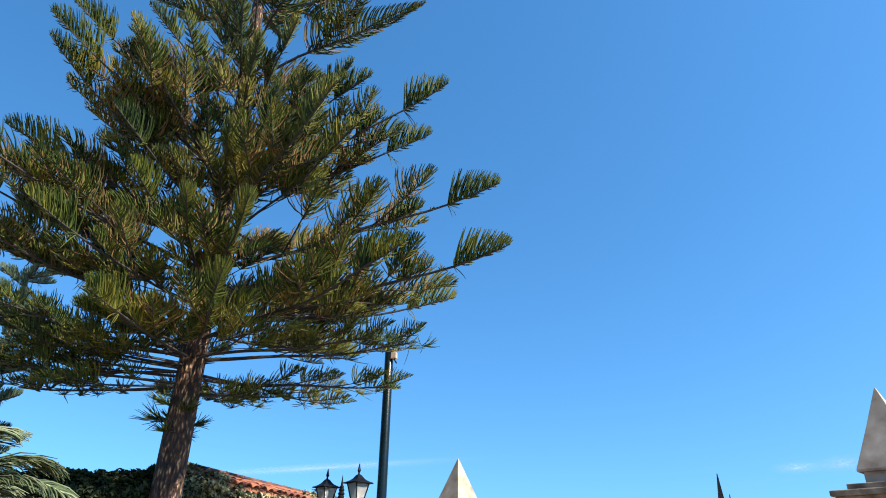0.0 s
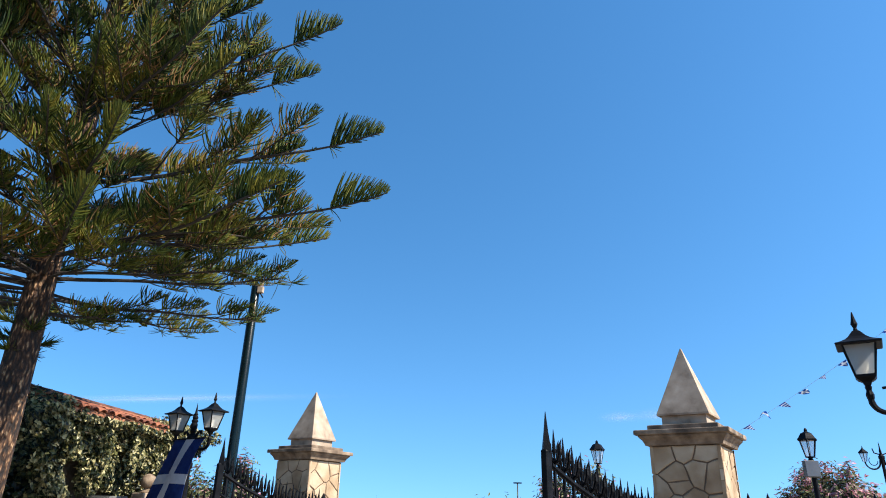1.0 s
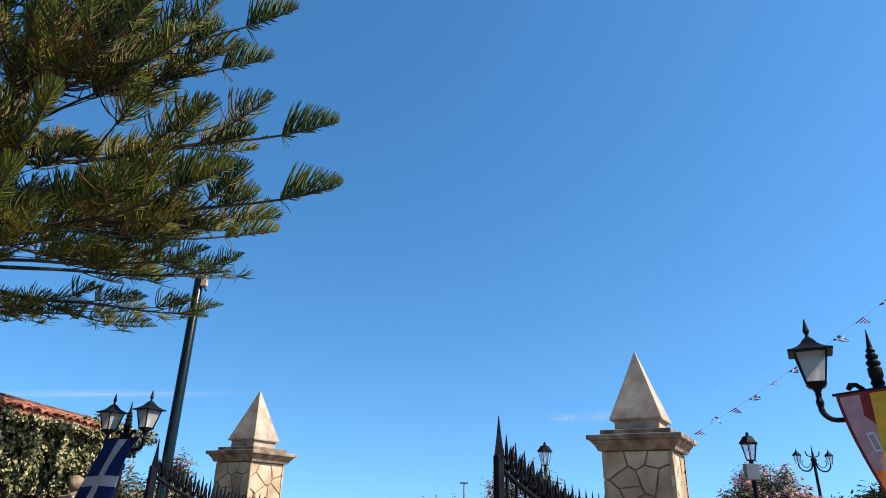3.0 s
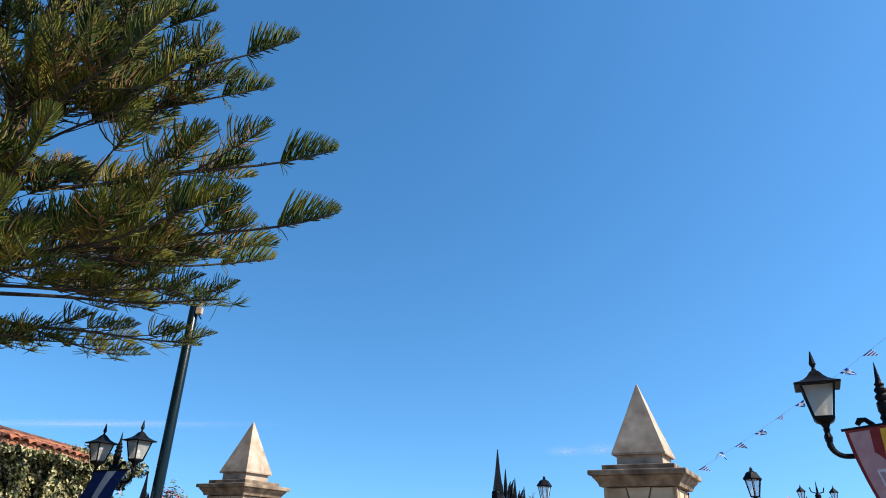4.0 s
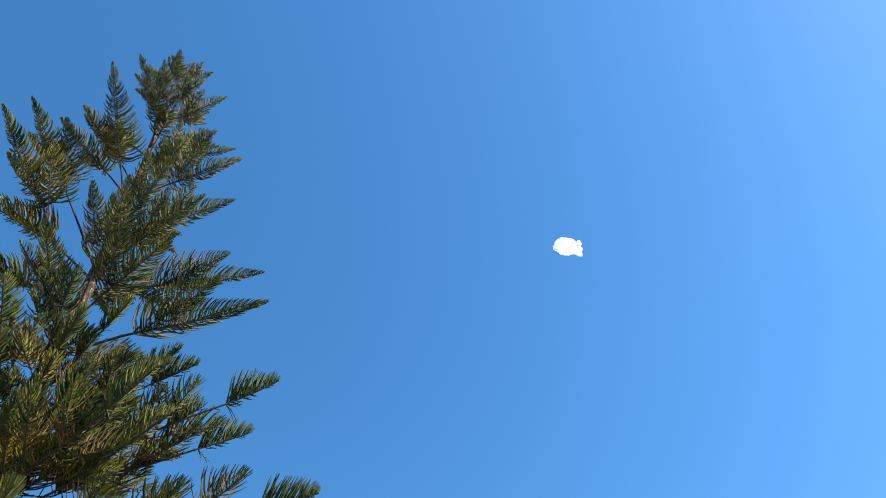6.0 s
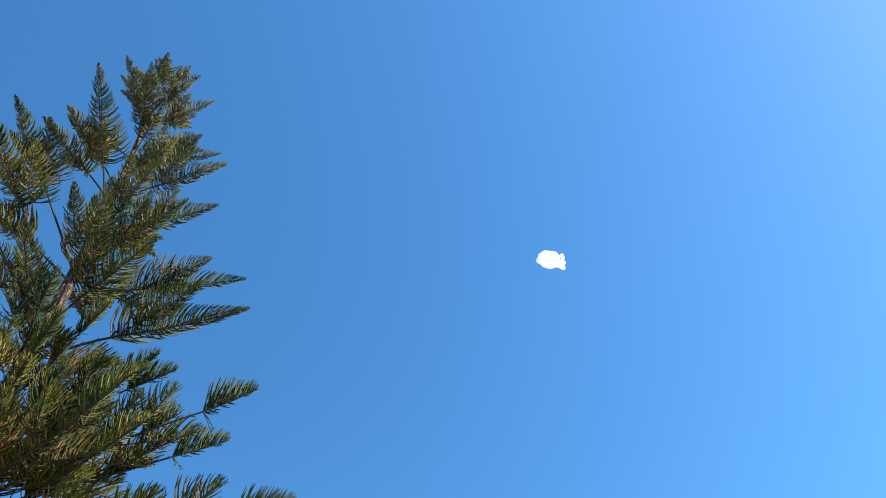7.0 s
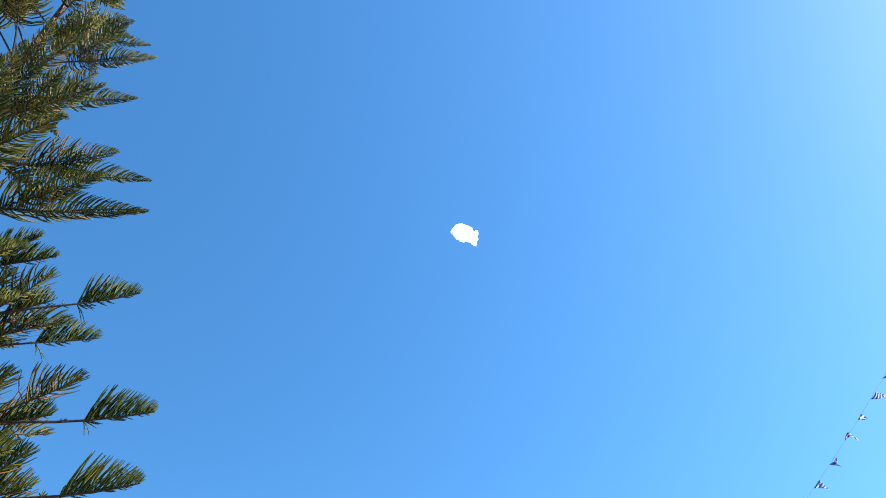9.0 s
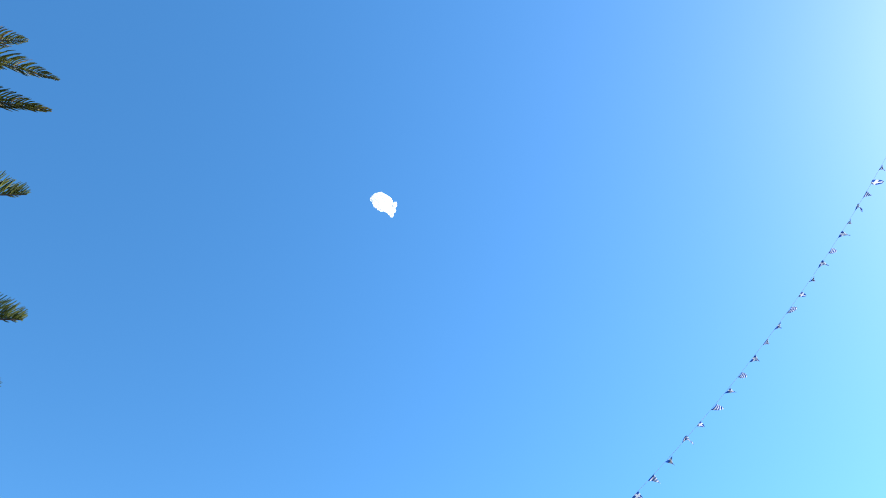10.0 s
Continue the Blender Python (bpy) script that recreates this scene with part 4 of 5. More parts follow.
build_palm(pose(-5.64, 4.08, 0.0), "grey-green feather palm with arching fronds")


# ---- house with ivy ----
def leaf_cloud(name, places, normals, size, mats, rng, parent=None, long=1.0, mix=None):
    """Small folded leaves, four triangles each."""
    n = len(places)
    nrm = unit(normals + rng.normal(0, 0.55, (n, 3)))
    a = unit(np.cross(nrm, rng.normal(0, 1, (n, 3))))
    b = np.cross(nrm, a)
    s = size * rng.uniform(0.6, 1.25, n)[:, None]
    v = np.stack([places - a * s * long, places + b * s * 0.55 + nrm * s * 0.18, places + a * s * long, places - b * s * 0.55 + nrm * s * 0.18, places - nrm * s * 0.05], 1)
    base = 5 * np.arange(n)[:, None, None]
    f = base + np.array([(0, 1, 4), (1, 2, 4), (2, 3, 4), (3, 0, 4)])[None]
    me = bpy.data.meshes.new(name)
    me.from_pydata(v.reshape(-1, 3).tolist(), [], f.reshape(-1, 3).tolist())
    for m in mats:
        me.materials.append(m)
    if mix is not None:
        me.polygons.foreach_set("material_index", np.repeat(mix, 4).astype(np.int32))
    ob = new(name, me)
    ob.parent = parent
    return ob


def build_house():
    rng = np.random.default_rng(9)
    m = Matrix.Translation((-5.65, 6.75, 0)) @ Matrix.Rotation(radians(-0.5), 4, "Z")
    # local y runs along the wall, local -x into the house
    h = thing("house", m, "low house with terracotta tiled roof and ivy-covered wall", "house")
    L = 5.55
    part("wall", box(bmesh.new(), -0.12, L / 2 + 0.4, 1.36, 0.24, L - 1.8, 2.76), PLASTER, h, "brown plaster wall, coloured dark for the shade behind the ivy")
    part("end_wall", box(bmesh.new(), -0.45, L - 0.65, 1.37, 0.40, 0.3, 2.76), PLASTER, h)
    part("near_wall", box(bmesh.new(), -0.45, 1.45, 1.37, 0.40, 0.3, 2.76), PLASTER, h)
    part("back_wall", box(bmesh.new(), -0.78, L / 2 + 0.4, 1.36, 0.24, L - 1.8, 2.76), PLASTER, h)
    slope = math.atan2(0.21, 0.65)
    for s, name in ((1, "roof"), (-1, "roof")):
        bm = bmesh.new()
        vs = [bm.verts.new(v) for v in ((0.20 if s > 0 else -1.10, 1.34, 2.76), (0.20 if s > 0 else -1.10, L - 0.35, 2.76), (-0.45, L - 0.35, 2.97), (-0.45, 1.34, 2.97))]
        f = bm.faces.new(vs)
        e = bmesh.ops.extrude_face_region(bm, geom=[f])
        for v in e["geom"]:
            if isinstance(v, bmesh.types.BMVert):
                v.co.z -= 0.06
        roof = part(name, bm, ROOF_TILE, h, "tiled roof slope")
        if s > 0:
            bm = bmesh.new()
            n = 7
            prof = [(0.088 * math.cos(math.pi * k / n), 0.05 * math.sin(math.pi * k / n)) for k in range(n + 1)]
            rows = []
            for y0, sc in ((0.0, 1.0), (0.48, 0.82)):
                rows.append([bm.verts.new((x * sc, y0, z * sc)) for x, z in prof] + [bm.verts.new((x * sc * 0.8, y0, z * sc * 0.8)) for x, z in prof[::-1]])
            w = len(rows[0])
            for k in range(w):
                bm.faces.new((rows[0][k], rows[0][(k + 1) % w], rows[1][(k + 1) % w], rows[1][k]))
            for r in rows:
                for k in range(n):
                    bm.faces.new((r[k], r[k + 1], r[w - 2 - k], r[w - 1 - k]))
            tile = mesh_of("tile", bm, ROOF_TILE, True)
            rr = random.Random(2)
            for i in range(int((L - 1.75) / 0.2)):
                for j in range(2):
                    d = j * 0.30
                    at = Matrix.Translation((0.24 - d * math.cos(slope), 1.44 + i * 0.2 + rr.uniform(-0.01, 0.01), 2.762 + d * math.sin(slope) + rr.uniform(-0.004, 0.008))) @ \
                        Matrix.Rotation(math.pi / 2, 4, "Z") @ Matrix.Rotation(slope * 0.9, 4, "X") @ Matrix.Rotation(rr.uniform(-0.03, 0.03), 4, "Z")
                    piece("tile", tile, roof, at)
    bm = bmesh.new()
    tube(bm, [(-0.45, 0, 2.965), (-0.45, 0.40, 2.975), (-0.45, 0.47, 2.985)], [0.075, 0.066, 0.062], 10)
    cap = mesh_of("ridge_tile", bm, RIDGE, True)
    for k in range(9):
        piece("ridge_tile", cap, h, Matrix.Translation((0, 1.34 + k * 0.43, 0)))
    # ivy in lumps over the wall and the eaves
    places, normals = [], []
    while len(places) < 30000:
        y = rng.uniform(0.6, L - 0.4)
        z = rng.uniform(0.1, 2.69 + 0.16 * min(1, max(0.0, y - L + 1.9)))
        lump = noise.noise(Vector((y * 1.1, z * 1.4, 0.3))) + 0.5 * noise.noise(Vector((y * 3.1, z * 3.1, 4.0)))
        # leaves left out: the bare dark wall stands in for shadow under the roof
        if y > L - 1.45 and 1.92 < z < 2.40:
            continue
        thick = 0.19 + 0.40 * lump + 0.10 * max(0, z - 2.2)
        thick += 0.08 * max(0.0, y - L + 1.9)
        if thick < 0.06 or (z < 2.3 and noise.noise(Vector((y * 2.2, z * 1.6, 9.0))) < -0.12):
            continue
        d = thick * rng.uniform(0.45, 1.0)
        places.append((0.04 + d + (0.14 if z > 2.6 else 0) - (1.1 * (z - 2.72) if z > 2.72 else 0), y, z))
        normals.append((1.0, 0.15, 0.7 if z > 2.4 else 0.25))
    near = 0
    while near < 9000:
        x, z = rng.uniform(-1.25, 0.26), rng.uniform(0.3, 3.1)
        crest = 2.79 + 0.17 * max(0.0, 1 - abs(x + 0.45) / 0.65) + 0.10 * noise.noise(Vector((x * 5, 0, 2.0)))
        if z > crest:
            continue
        lump = noise.noise(Vector((x * 1.5, z * 1.4, 6.3))) + 0.5 * noise.noise(Vector((x * 3.7, z * 3.1, 1.0)))
        thick = max(0.05, 0.24 + 0.40 * lump)
        places.append((x, 1.32 - thick * rng.uniform(0.3, 1.0) + (0.5 * rng.random() if z > crest - 0.12 else 0), z))
        normals.append((0.3, -1.0, 0.5))
        near += 1
    for k in range(260):
        x, y = rng.uniform(-1.0, 0.24), 1.33 + abs(rng.normal(0, 0.05))
        places.append((x, y, 2.80 + 0.19 * max(0.0, 1 - abs(x + 0.45) / 0.65) + rng.uniform(-0.03, 0.05)))
        normals.append((0.3, -0.5, 0.9))
    for k in range(900):
        p = rng.normal(0, 1, 3) * np.array([0.14, 0.36, 0.06])
        places.append((0.06 + p[0], L - 0.9 + p[1], 2.81 - 0.30 * p[0] + abs(p[2])))
        normals.append((0.5, -0.2, 0.9))
    leaf_cloud("ivy", np.array(places), np.array(normals), 0.043, [IVY], rng, h, 0.9)["kind"] = "stuff"
    part("shelf", box(bmesh.new(), 0.36, 2.35, 1.66, 0.34, 0.46, 0.04), GREY, h, "small grey wooden ledge")
    part("wooden_box", box(bmesh.new(), 0.40, 1.95, 1.47, 0.22, 0.26, 0.24, bevel=0.01), GREY, h, "grey wooden box")


build_house()


def build_ball_pier():
    p = thing("ball_pier", pose(-4.96, 9.56, 0, 0, 0, -29), "pale stone pier topped by a stone ball", "gate pier")
    for k in range(6):
        part("block", box(bmesh.new(), 0, 0, 0.145 + 0.29 * k, 0.26 + 0.03 * (k % 2), 0.26 + 0.03 * (k % 2), 0.285, bevel=0.02), CAST, p)
    bm = bmesh.new()
    bmesh.ops.create_icosphere(bm, subdivisions=3, radius=0.108, matrix=Matrix.Translation((0, 0, 1.895)))
    lathe(bm, [(0.10, 1.735), (0.10, 1.755), (0.05, 1.78), (0.05, 1.80)], 16)
    part("ball", bm, CORNICE, p, "rough weathered stone ball", smooth=True)


build_ball_pier()


# ---- shrubs ----
def build_shrub(name, m, label, size, count, mats, seed, flowers=0.0, leaf=0.043, long=1.5):
    """A bush of stems with leaves in clumps and an uneven outline."""
    rng = np.random.default_rng(seed)
    rx, ry, rz = size
    s = thing(name, m, label, "shrub")
    bm = bmesh.new()
    tips = []
    for k in range(46):
        a, r = rng.uniform(0, 6.283), rng.uniform(0.2, 1.0) ** 0.6
        z = rz * (1 - 0.45 * r * r) * rng.uniform(0.72, 1.12)
        e = np.array([rx * r * math.cos(a), ry * r * math.sin(a), z])
        mid = np.array([e[0] * 0.45, e[1] * 0.45, z * 0.6])
        tube(bm, [(e[0] * 0.1, e[1] * 0.1, 0), tuple(mid), tuple(e)], [0.022, 0.014, 0.004], 5)
        tips.append((mid, e))
    part("stems", bm, TWIG, s)
    places, normals, mix = [], [], []
    for k in range(count):
        mid, e = tips[rng.integers(len(tips))]
        w = rng.uniform(0.05, 1.03)
        p = mid + (e - mid) * w + rng.normal(0, 0.10 + 0.10 * (1 - w), 3) * np.array([1, 1, 0.9])
        if p[2] < 0.1:
            continue
        fl = flowers > 0 and w > 0.86 and p[2] > 0.62 * rz and rng.random() < flowers
        places.append(p)
        normals.append(np.array([p[0], p[1], 0.6 * p[2]]) / max(rx, 0.1))
        mix.append(1 if fl else 0)
    leaf_cloud("leaves", np.array(places), np.array(normals), leaf, mats, rng, s, long, np.array(mix))["kind"] = "stuff"
    return s


def build_hedge():
    """A clipped wall of ivy: woody stems, then leaves in lumps over its faces and top."""
    rng = np.random.default_rng(12)
    h = thing("ivy_hedge", pose(-6.55, 6.05, 0, 0, 0, 22), "ivy hedge beside the pine trunk, leaves coloured dark for its shade", "hedge")
    bm = bmesh.new()
    for k in range(30):
        x, y = rng.uniform(-1.3, 1.0), rng.uniform(-0.22, 0.22)
        tube(bm, [(x, y, 0), (x + rng.normal(0, 0.06), y, 1.2), (x + rng.normal(0, 0.14), y * 1.3, 2.42)], [0.028, 0.02, 0.008], 5)
    part("stems", bm, TWIG, h)
    n = 56000
    x = rng.uniform(-1.5, 1.33, n)
    bump = np.array([noise.noise(Vector((v * 2.6, 0.0, 3.0))) + 0.5 * noise.noise(Vector((v * 6.5, 2.0, 1.0))) for v in x])
    top = 2.54 + 0.11 / (1 + np.exp(-9 * (x + 0.25))) + 0.13 * bump
    z = top * (1 - rng.random(n) ** 1.7)
    y = rng.uniform(-1, 1, n) * (0.34 + 0.10 * np.sin(5 * x + 4 * z)) * np.minimum(1, 0.25 + 3 * (top - z))
    z = z + rng.normal(0, 0.02, n)
    normals = np.stack([0 * x, 2.0 * y, 0.4 + 0.8 * (top - z < 0.15)], 1)
    # darker leaf colour than the house ivy, in place of the pine's shade
    leaf_cloud("leaves", np.stack([x, y, z], 1), normals, 0.042, [LEAF_DARK], rng, h, 0.9)["kind"] = "stuff"


build_shrub("oleander", pose(6.45, 13.4, 0), "large oleander with pale pink flowers", (1.15, 0.8, 2.62), 32000, [LEAF, PETAL], 1, 0.62, 0.036)
build_hedge()
build_shrub("oleander", pose(-4.45, 11.0, 0), "oleander with dusky pink flowers beyond the gate", (0.85, 0.7, 2.35), 22000, [LEAF, PETAL], 2, 0.35, 0.034)
build_shrub("oleander", pose(1.55, 12.1, 0), "oleander with pink buds behind the railings", (0.9, 0.7, 2.38), 21000, [LEAF, PETAL], 3, 0.3, 0.034)
build_shrub("light_shrub", pose(0.35, 14.6, 0), "bright yellow-green shrub beyond the gate", (1.1, 0.8, 1.85), 11000, [LEAF_LIGHT, PETAL], 4)
build_shrub("laurel_bush", pose(9.6, 14.4, 0), "dark green laurel bush", (1.6, 1.2, 2.6), 11000, [LEAF_DARK, PETAL], 5)
build_shrub("laurel_bush", pose(7.9, 12.6, 0), "dark green laurel bush", (0.9, 0.8, 2.25), 6500, [LEAF_DARK, PETAL], 6)


# ---- more distant lamps ----
def build_single_lamp(x, y, top, label, sign=False, scale=1.0):
    l = thing("street_lamp", pose(x, y, 0), label, "street lamp", "single-lantern lamp posts")
    zb = top - 0.56 * scale
    at = Matrix.Translation((0, 0, zb)) @ Matrix.Diagonal((scale, scale, 0.9 * scale, 1))
    part("post", lathe(bmesh.new(), [(0.10, 0), (0.10, 0.3), (0.05, 0.4), (0.042, zb - 0.10), (0.06, zb - 0.08), (0.03, zb)], 12), IRON, l)
    head = part("lantern", lathe(bmesh.new(), [(0.03, -0.01), (0.095, 0.0), (0.095, 0.02)], 6), IRON, l, "six-sided black lantern", at=at)
    for k in range(6):
        a = math.pi / 3 * k
        part("corner_bar", tube(bmesh.new(), [(0.085 * math.cos(a), 0.085 * math.sin(a), 0.01), (0.155 * math.cos(a), 0.155 * math.sin(a), 0.36)], 0.010, 4), IRON, head)
    bm = lathe(bmesh.new(), [(0.185, 0.35), (0.19, 0.38), (0.15, 0.43), (0.11, 0.50), (0.05, 0.53), (0.03, 0.55), (0.035, 0.58), (0.01, 0.62)], 6)
    part("roof", bm, IRON, head, "domed lantern roof")
    pane = part("glass", lathe(bmesh.new(), [(0.082, 0.02), (0.150, 0.35)], 6), CLEAR, head, "clear glass panes")
    pane.visible_shadow = False
    if sign:
        part("sign_box", box(bmesh.new(), -0.06, -0.09, zb - 0.20, 0.25, 0.10, 0.28, bevel=0.01), GREY, l, "grey box on the post")
        part("sign_face", box(bmesh.new(), -0.06, -0.146, zb - 0.20, 0.225, 0.012, 0.25), SIGN, l, "pale square face")
    return l


build_single_lamp(5.72, 12.35, 3.14, "black lamp post with one lantern and a grey box", True, 0.92)
build_single_lamp(2.66, 16.74, 3.32, "black lamp post with one lantern behind the gate")


def build_far_twin_lamp():
    l = thing("street_lamp", pose(13.75, 24.6, 0), "distant black lamp post with two hanging lanterns", "street lamp")
    part("post", lathe(bmesh.new(), [(0.14, 0), (0.12, 0.5), (0.06, 0.6), (0.05, 3.6), (0.10, 3.66), (0.10, 3.74), (0.04, 3.80), (0.04, 3.92), (0.025, 4.0), (0.005, 4.24)], 10), IRON, l)
    for s in (-1, 1):
        bm = bmesh.new()
        pts = [(s * 0.05, 0, 3.7)] + [(s * (0.335 - 0.255 * math.cos(a)), 0, 3.55 - 0.25 * math.sin(a)) for a in [math.pi * k / 10 for k in range(11)]]
        tube(bm, pts, 0.028, 6)
        tube(bm, [(s * 0.05, 0, 3.8), (s * 0.22, 0, 3.85), (s * 0.26, 0, 4.0)], 0.022, 5)
        tube(bm, [(s * (0.30 - 0.15 * math.cos(a)), 0, 3.58 - 0.15 * math.sin(a)) for a in [1.25 * math.pi * k / 10 for k in range(11)]], 0.014, 5)
        part("arm", bm, IRON, l)
        at = Matrix.Translation((s * 0.59, 0, 3.55)) @ Matrix.Scale(0.68, 4)
        bm = bmesh.new()
        lathe(bm, [(0.25, 0.42), (0.25, 0.46), (0.12, 0.58), (0.07, 0.62), (0.03, 0.70), (0.005, 0.80)], 6)
        head = part("lantern", bm, IRON, l, at=at)
        for k in range(6):
            a = math.pi / 3 * k
            part("corner_bar", tube(bmesh.new(), [(0.10 * math.cos(a), 0.10 * math.sin(a), 0), (0.20 * math.cos(a), 0.20 * math.sin(a), 0.42)], 0.016, 4), IRON, head)
        pane = part("glass", lathe(bmesh.new(), [(0.09, 0.0), (0.19, 0.42)], 6), CLEAR, head, "clear glass panes")
        pane.visible_shadow = False


build_far_twin_lamp()


def build_floodlight_mast(x, y, top, label):
    l = thing("floodlight_mast", pose(x, y, -5), label, "mast")
    part("post", lathe(bmesh.new(), [(0.09, 0), (0.04, top + 5)], 8), GREY, l)
    part("lamp_bar", box(bmesh.new(), 0, 0, top + 5, 0.55, 0.15, 0.08, bevel=0.02), IRON, l)


build_floodlight_mast(1.74, 45.0, 3.45, "thin grey floodlight mast in the distance")


# ---- bunting ----
def bunting_point(s):
    """s: metres along the line on the ground, from its nearest place."""
    az = radians(55)
    foot = np.array([5.2 * math.sin(az), 5.2 * math.cos(az)])
    along = np.array([math.cos(az), -math.sin(az)])
    return (*(foot + along * s), 4.30 + 0.742 * s + 0.0584 * s * s + 0.0022 * s ** 3)


def build_bunting():
    rng = np.random.default_rng(21)
    b = thing("bunting", Matrix(), "string of small blue and white flags tied to the pillar", "bunting")
    s0, s1 = -3.85, 5.2
    part("string", tube(bmesh.new(), [bunting_point(s0 + (s1 - s0) * k / 60) for k in range(61)], 0.0011, 4), WHITE, b)
    s, k, n = s0 + 0.12, 0, 8
    while s < s1 - 0.2:
        p, q = np.array(bunting_point(s)), np.array(bunting_point(s + 0.05))
        along = unit(q - p)
        hang = unit(np.array([rng.normal(0.75, 0.25), rng.normal(-0.45, 0.3), rng.normal(-0.30, 0.22)]))
        hang = unit(hang - along * 0.35 * hang.dot(along))
        curl = np.cross(along, hang) * rng.normal(0, 0.030)
        verts, faces, which = [], [], []
        wide, tall = 0.080 * rng.uniform(0.7, 1.1), 0.080 * rng.uniform(0.40, 1.1)
        for j in range(n + 1):
            v = j / n
            for i in range(n + 1):
                u = i / n
                verts.append(tuple(p + along * (0.05 + (u - 0.5) * wide * (1 - 0.94 * v)) + hang * tall * v + curl * math.sin(3.1 * v + 2.4 * u)))
        for j in range(n):
            for i in range(n):
                a = j * (n + 1) + i
                faces.append((a, a + 1, a + n + 2, a + n + 1))
                cross = i in (3, 4) or j in (2, 3)
                which.append(int(j % 2) if k % 2 else int(cross))
        flag_ob = child_mesh("flag", flat_mesh("flag", verts, faces, [PENNANT_BLUE, PENNANT], True, which), b)
        hem = flag_ob.modifiers.new("thickness", "SOLIDIFY")
        hem.thickness = 0.0012
        s += 0.185 / math.hypot(1, 0.699 + 0.2 * s) * rng.uniform(0.93, 1.07)
        k += 1


build_bunting()


# ---- harbour in the distance ----
def build_yellow_building():
    b = thing("harbour_building", pose(2.5, 47.0, -5), "low yellow building with a white parapet by the harbour", "building")
    part("wall", box(bmesh.new(), 0, 0, 3.4, 13.6, 5.0, 6.9), BUILDING, b)
    part("parapet", box(bmesh.new(), 0, 0, 6.98, 14.0, 5.4, 0.24, bevel=0.03), PALE, b, "white roof edge")
    for k in range(5):
        w = part("window", box(bmesh.new(), -5.2 + 2.6 * k, -2.49, 4.2, 0.9, 0.06, 1.3), GREY, b)
        part("sill", box(bmesh.new(), -5.2 + 2.6 * k, -2.56, 3.5, 1.1, 0.16, 0.08), PALE, w)
    for x, w in ((-5.6, 0.5), (-3.2, 0.5), (-0.8, 1.6), (3.0, 1.4)):
        part("roof_unit", lathe(bmesh.new(), [(w / 2, 7.09), (w / 2, 7.3), (w / 2.6, 7.42)], 10, Matrix.Translation((x, -1.6, 0))), IRON, b)


build_yellow_building()


def build_boats():
    rnd = random.Random(8)
    bm = bmesh.new()
    secs = [(-4.0, 1.0, 1.1), (-2.0, 1.35, 1.0), (1.5, 1.2, 1.1), (3.6, 0.5, 1.35), (4.6, 0.03, 1.55)]
    rows = [[bm.verts.new((x, -w, h)), bm.verts.new((x, -w * 0.6, 0)), bm.verts.new((x, w * 0.6, 0)), bm.verts.new((x, w, h))] for x, w, h in secs]
    for a, c in zip(rows, rows[1:]):
        for k in range(3):
            bm.faces.new((a[k], a[k + 1], c[k + 1], c[k]))
        bm.faces.new((a[0], c[0], c[3], a[3]))
    bm.faces.new(rows[0])
    bt = thing("moored_boat", pose(-150, 900, -6.3, 0, 0, 20) @ Matrix.Scale(2.6, 4), "small white moored motor boat", "boat", "moored boats")
    part("hull", bm, PALE, bt)
    part("cabin", box(bmesh.new(), 0, 0, 1.5, 3.4, 1.5, 0.9, bevel=0.2), PALE, bt)
    part("rail", tube(bmesh.new(), [(-3.6, -0.9, 1.5), (0, -1.2, 1.6), (3.4, -0.5, 1.9)], 0.04, 5), GREY, bt)
    tall = copy_thing(bt, pose(-152, 890, -6.3, 0, 0, 60))
    tagged(tall, "white moored sailing boat with one tall mast")
    part("mast", tube(bmesh.new(), [(0.6, 0, 1.0), (0.6, 0, 10.2)], [0.06, 0.035], 6), GREY, tall)
    for k in range(12):
        copy_thing(bt, pose(-235 + 16 * k + rnd.uniform(-6, 6), 860 + rnd.uniform(-40, 120), -6.3, 0, 0, rnd.uniform(0, 180)))


build_boats()


# ---- sky: one small white shape, a trail, far wisps ----
def sky_place(az, el, d):
    return d * math.sin(radians(az)) * math.cos(radians(el)), d * math.cos(radians(az)) * math.cos(radians(el)), 1.6 + d * math.sin(radians(el))


CLOUD_ROLL = -28


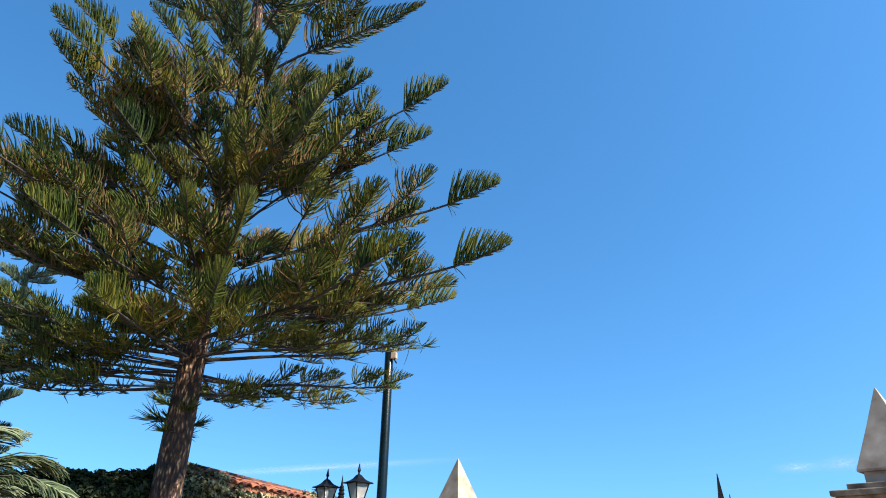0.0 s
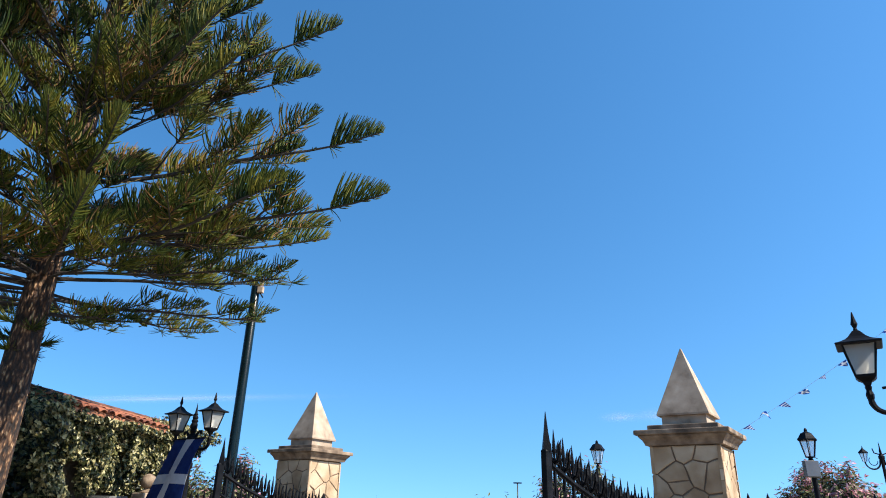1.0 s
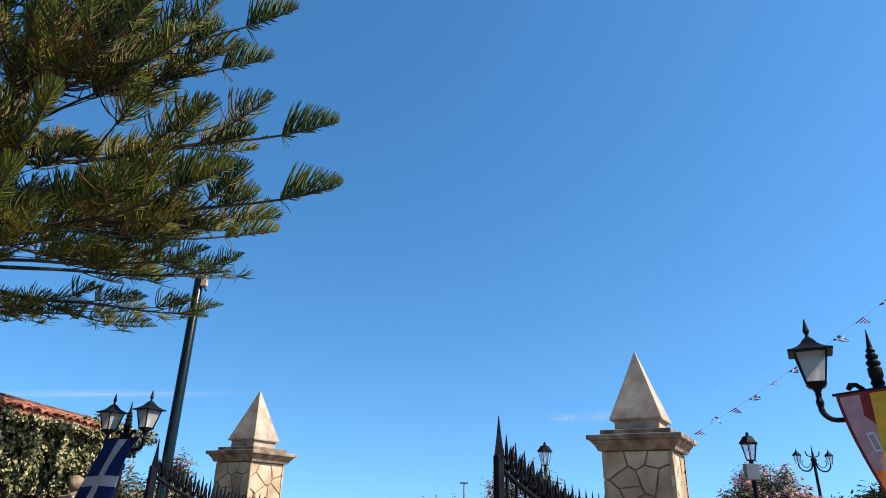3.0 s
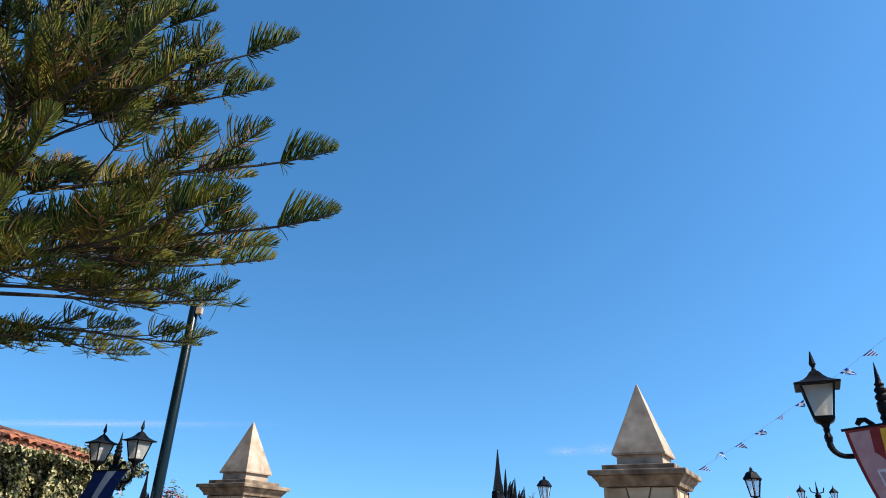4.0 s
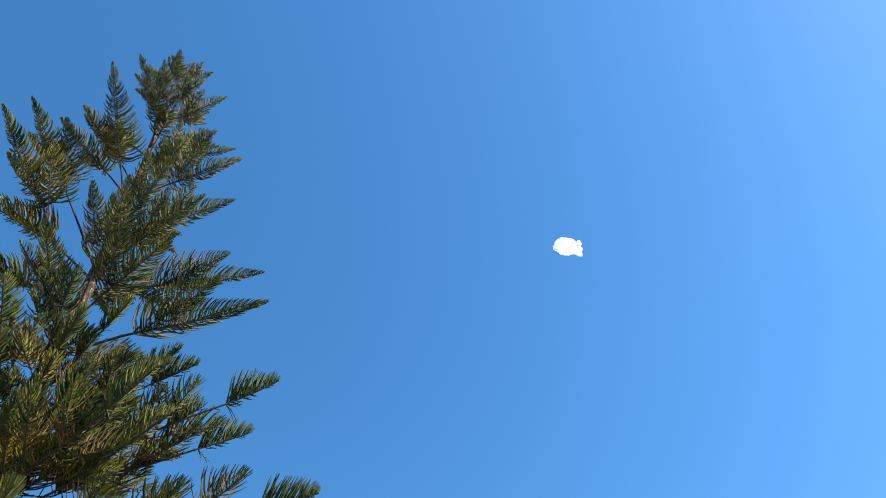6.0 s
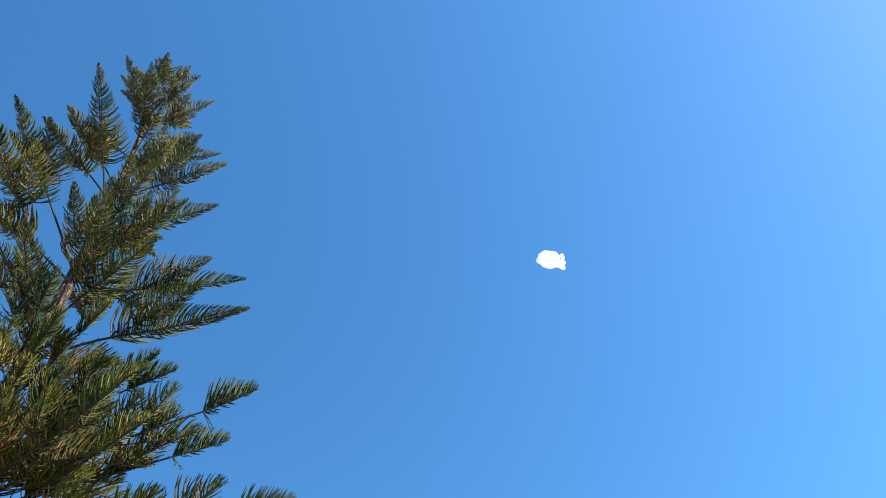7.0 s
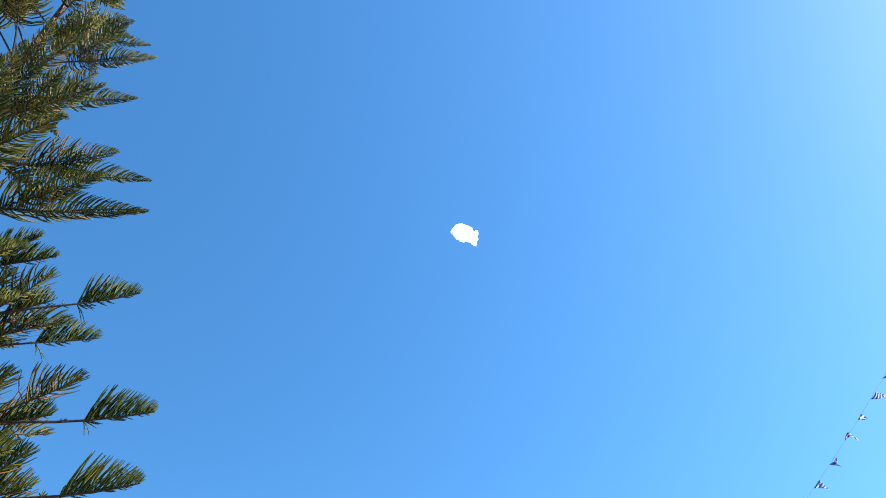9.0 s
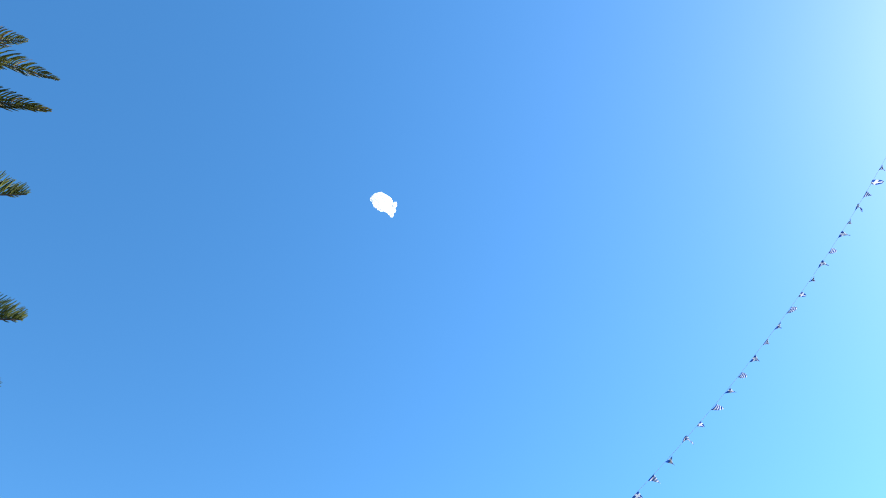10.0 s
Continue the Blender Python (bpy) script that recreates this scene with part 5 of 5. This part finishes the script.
# a white shape of unknown nature, modelled as a small cloud
def build_cloud():
    rng = random.Random(3)
    bm = bmesh.new()
    for k in range(26):
        u = k / 25
        x = -5.6 + 9.2 * u
        r = 1.2 + 3.0 * math.sin(math.pi * min(1, u * 1.15)) * (1 - 0.35 * u)
        bmesh.ops.create_icosphere(bm, subdivisions=3, radius=max(0.8, r * rng.uniform(0.6, 0.95)),
                                   matrix=Matrix.Translation((x + rng.uniform(-0.8, 0.8), rng.uniform(-1.2, 1.2), rng.uniform(-1.3, 1.3))))
    for x, z, r in ((4.6, 2.0, 1.4), (5.4, 2.9, 1.0), (4.3, -2.2, 1.1), (4.9, 0.4, 1.2), (4.0, -3.1, 0.7), (-3.4, -3.4, 0.8), (-1.5, 3.0, 1.2), (1.2, -3.2, 0.7)):
        bmesh.ops.create_icosphere(bm, subdivisions=3, radius=r, matrix=Matrix.Translation((x, 0, z)))
    for v in bm.verts:
        v.co += v.normal * 0.45 * noise.noise(v.co * 0.9)
    m = look(sky_place(21.7, 50.9, 300), (0, 0, 1.6)) @ Matrix.Rotation(radians(90), 4, "X") @ Matrix.Scale(-1, 4, (1, 0, 0))
    c = new("cloud", mesh_of("cloud", bm, CLOUD, True))
    hull = c.modifiers.new("hull", "REMESH")
    hull.mode, hull.voxel_size, hull.use_smooth_shade = "VOXEL", 0.3, True
    c.matrix_basis = m @ Matrix.Rotation(radians(CLOUD_ROLL), 4, "Y")
    tagged(c, "single small bright white shape in clear sky, built as a cloud", "cloud", kind="structure")


build_cloud()


def build_wisps():
    """Thin sheets of vapour far off, fading to nothing at their edges."""
    for name, az, el, wide, tall, roll, label in (("contrail", -28, 7.9, 760, 20, 5.6, "faint white vapour trail low in the sky"),
                                                  ("wisp", 11.0, 7.7, 105, 26, 0, "faint wisp of cloud near the horizon"), ("wisp", 14.0, 7.8, 120, 34, 0, "faint wisp of cloud near the horizon")):
        me = flat_mesh(name, [(-1, -1, 0), (1, -1, 0), (1, 1, 0), (-1, 1, 0)], [(0, 1, 2, 3)], HAZE)
        w = new(name, me)
        w.matrix_basis = look(sky_place(az, el, 2500), (0, 0, 1.6)) @ Matrix.Rotation(radians(-roll), 4, "Z") @ Matrix.Rotation(radians(18 if name == "wisp" else -15), 4, "Y") @ Matrix.Diagonal((wide, tall, 1, 1))
        w.visible_shadow = False
        tagged(w, label, "cloud", kind="structure")


build_wisps()
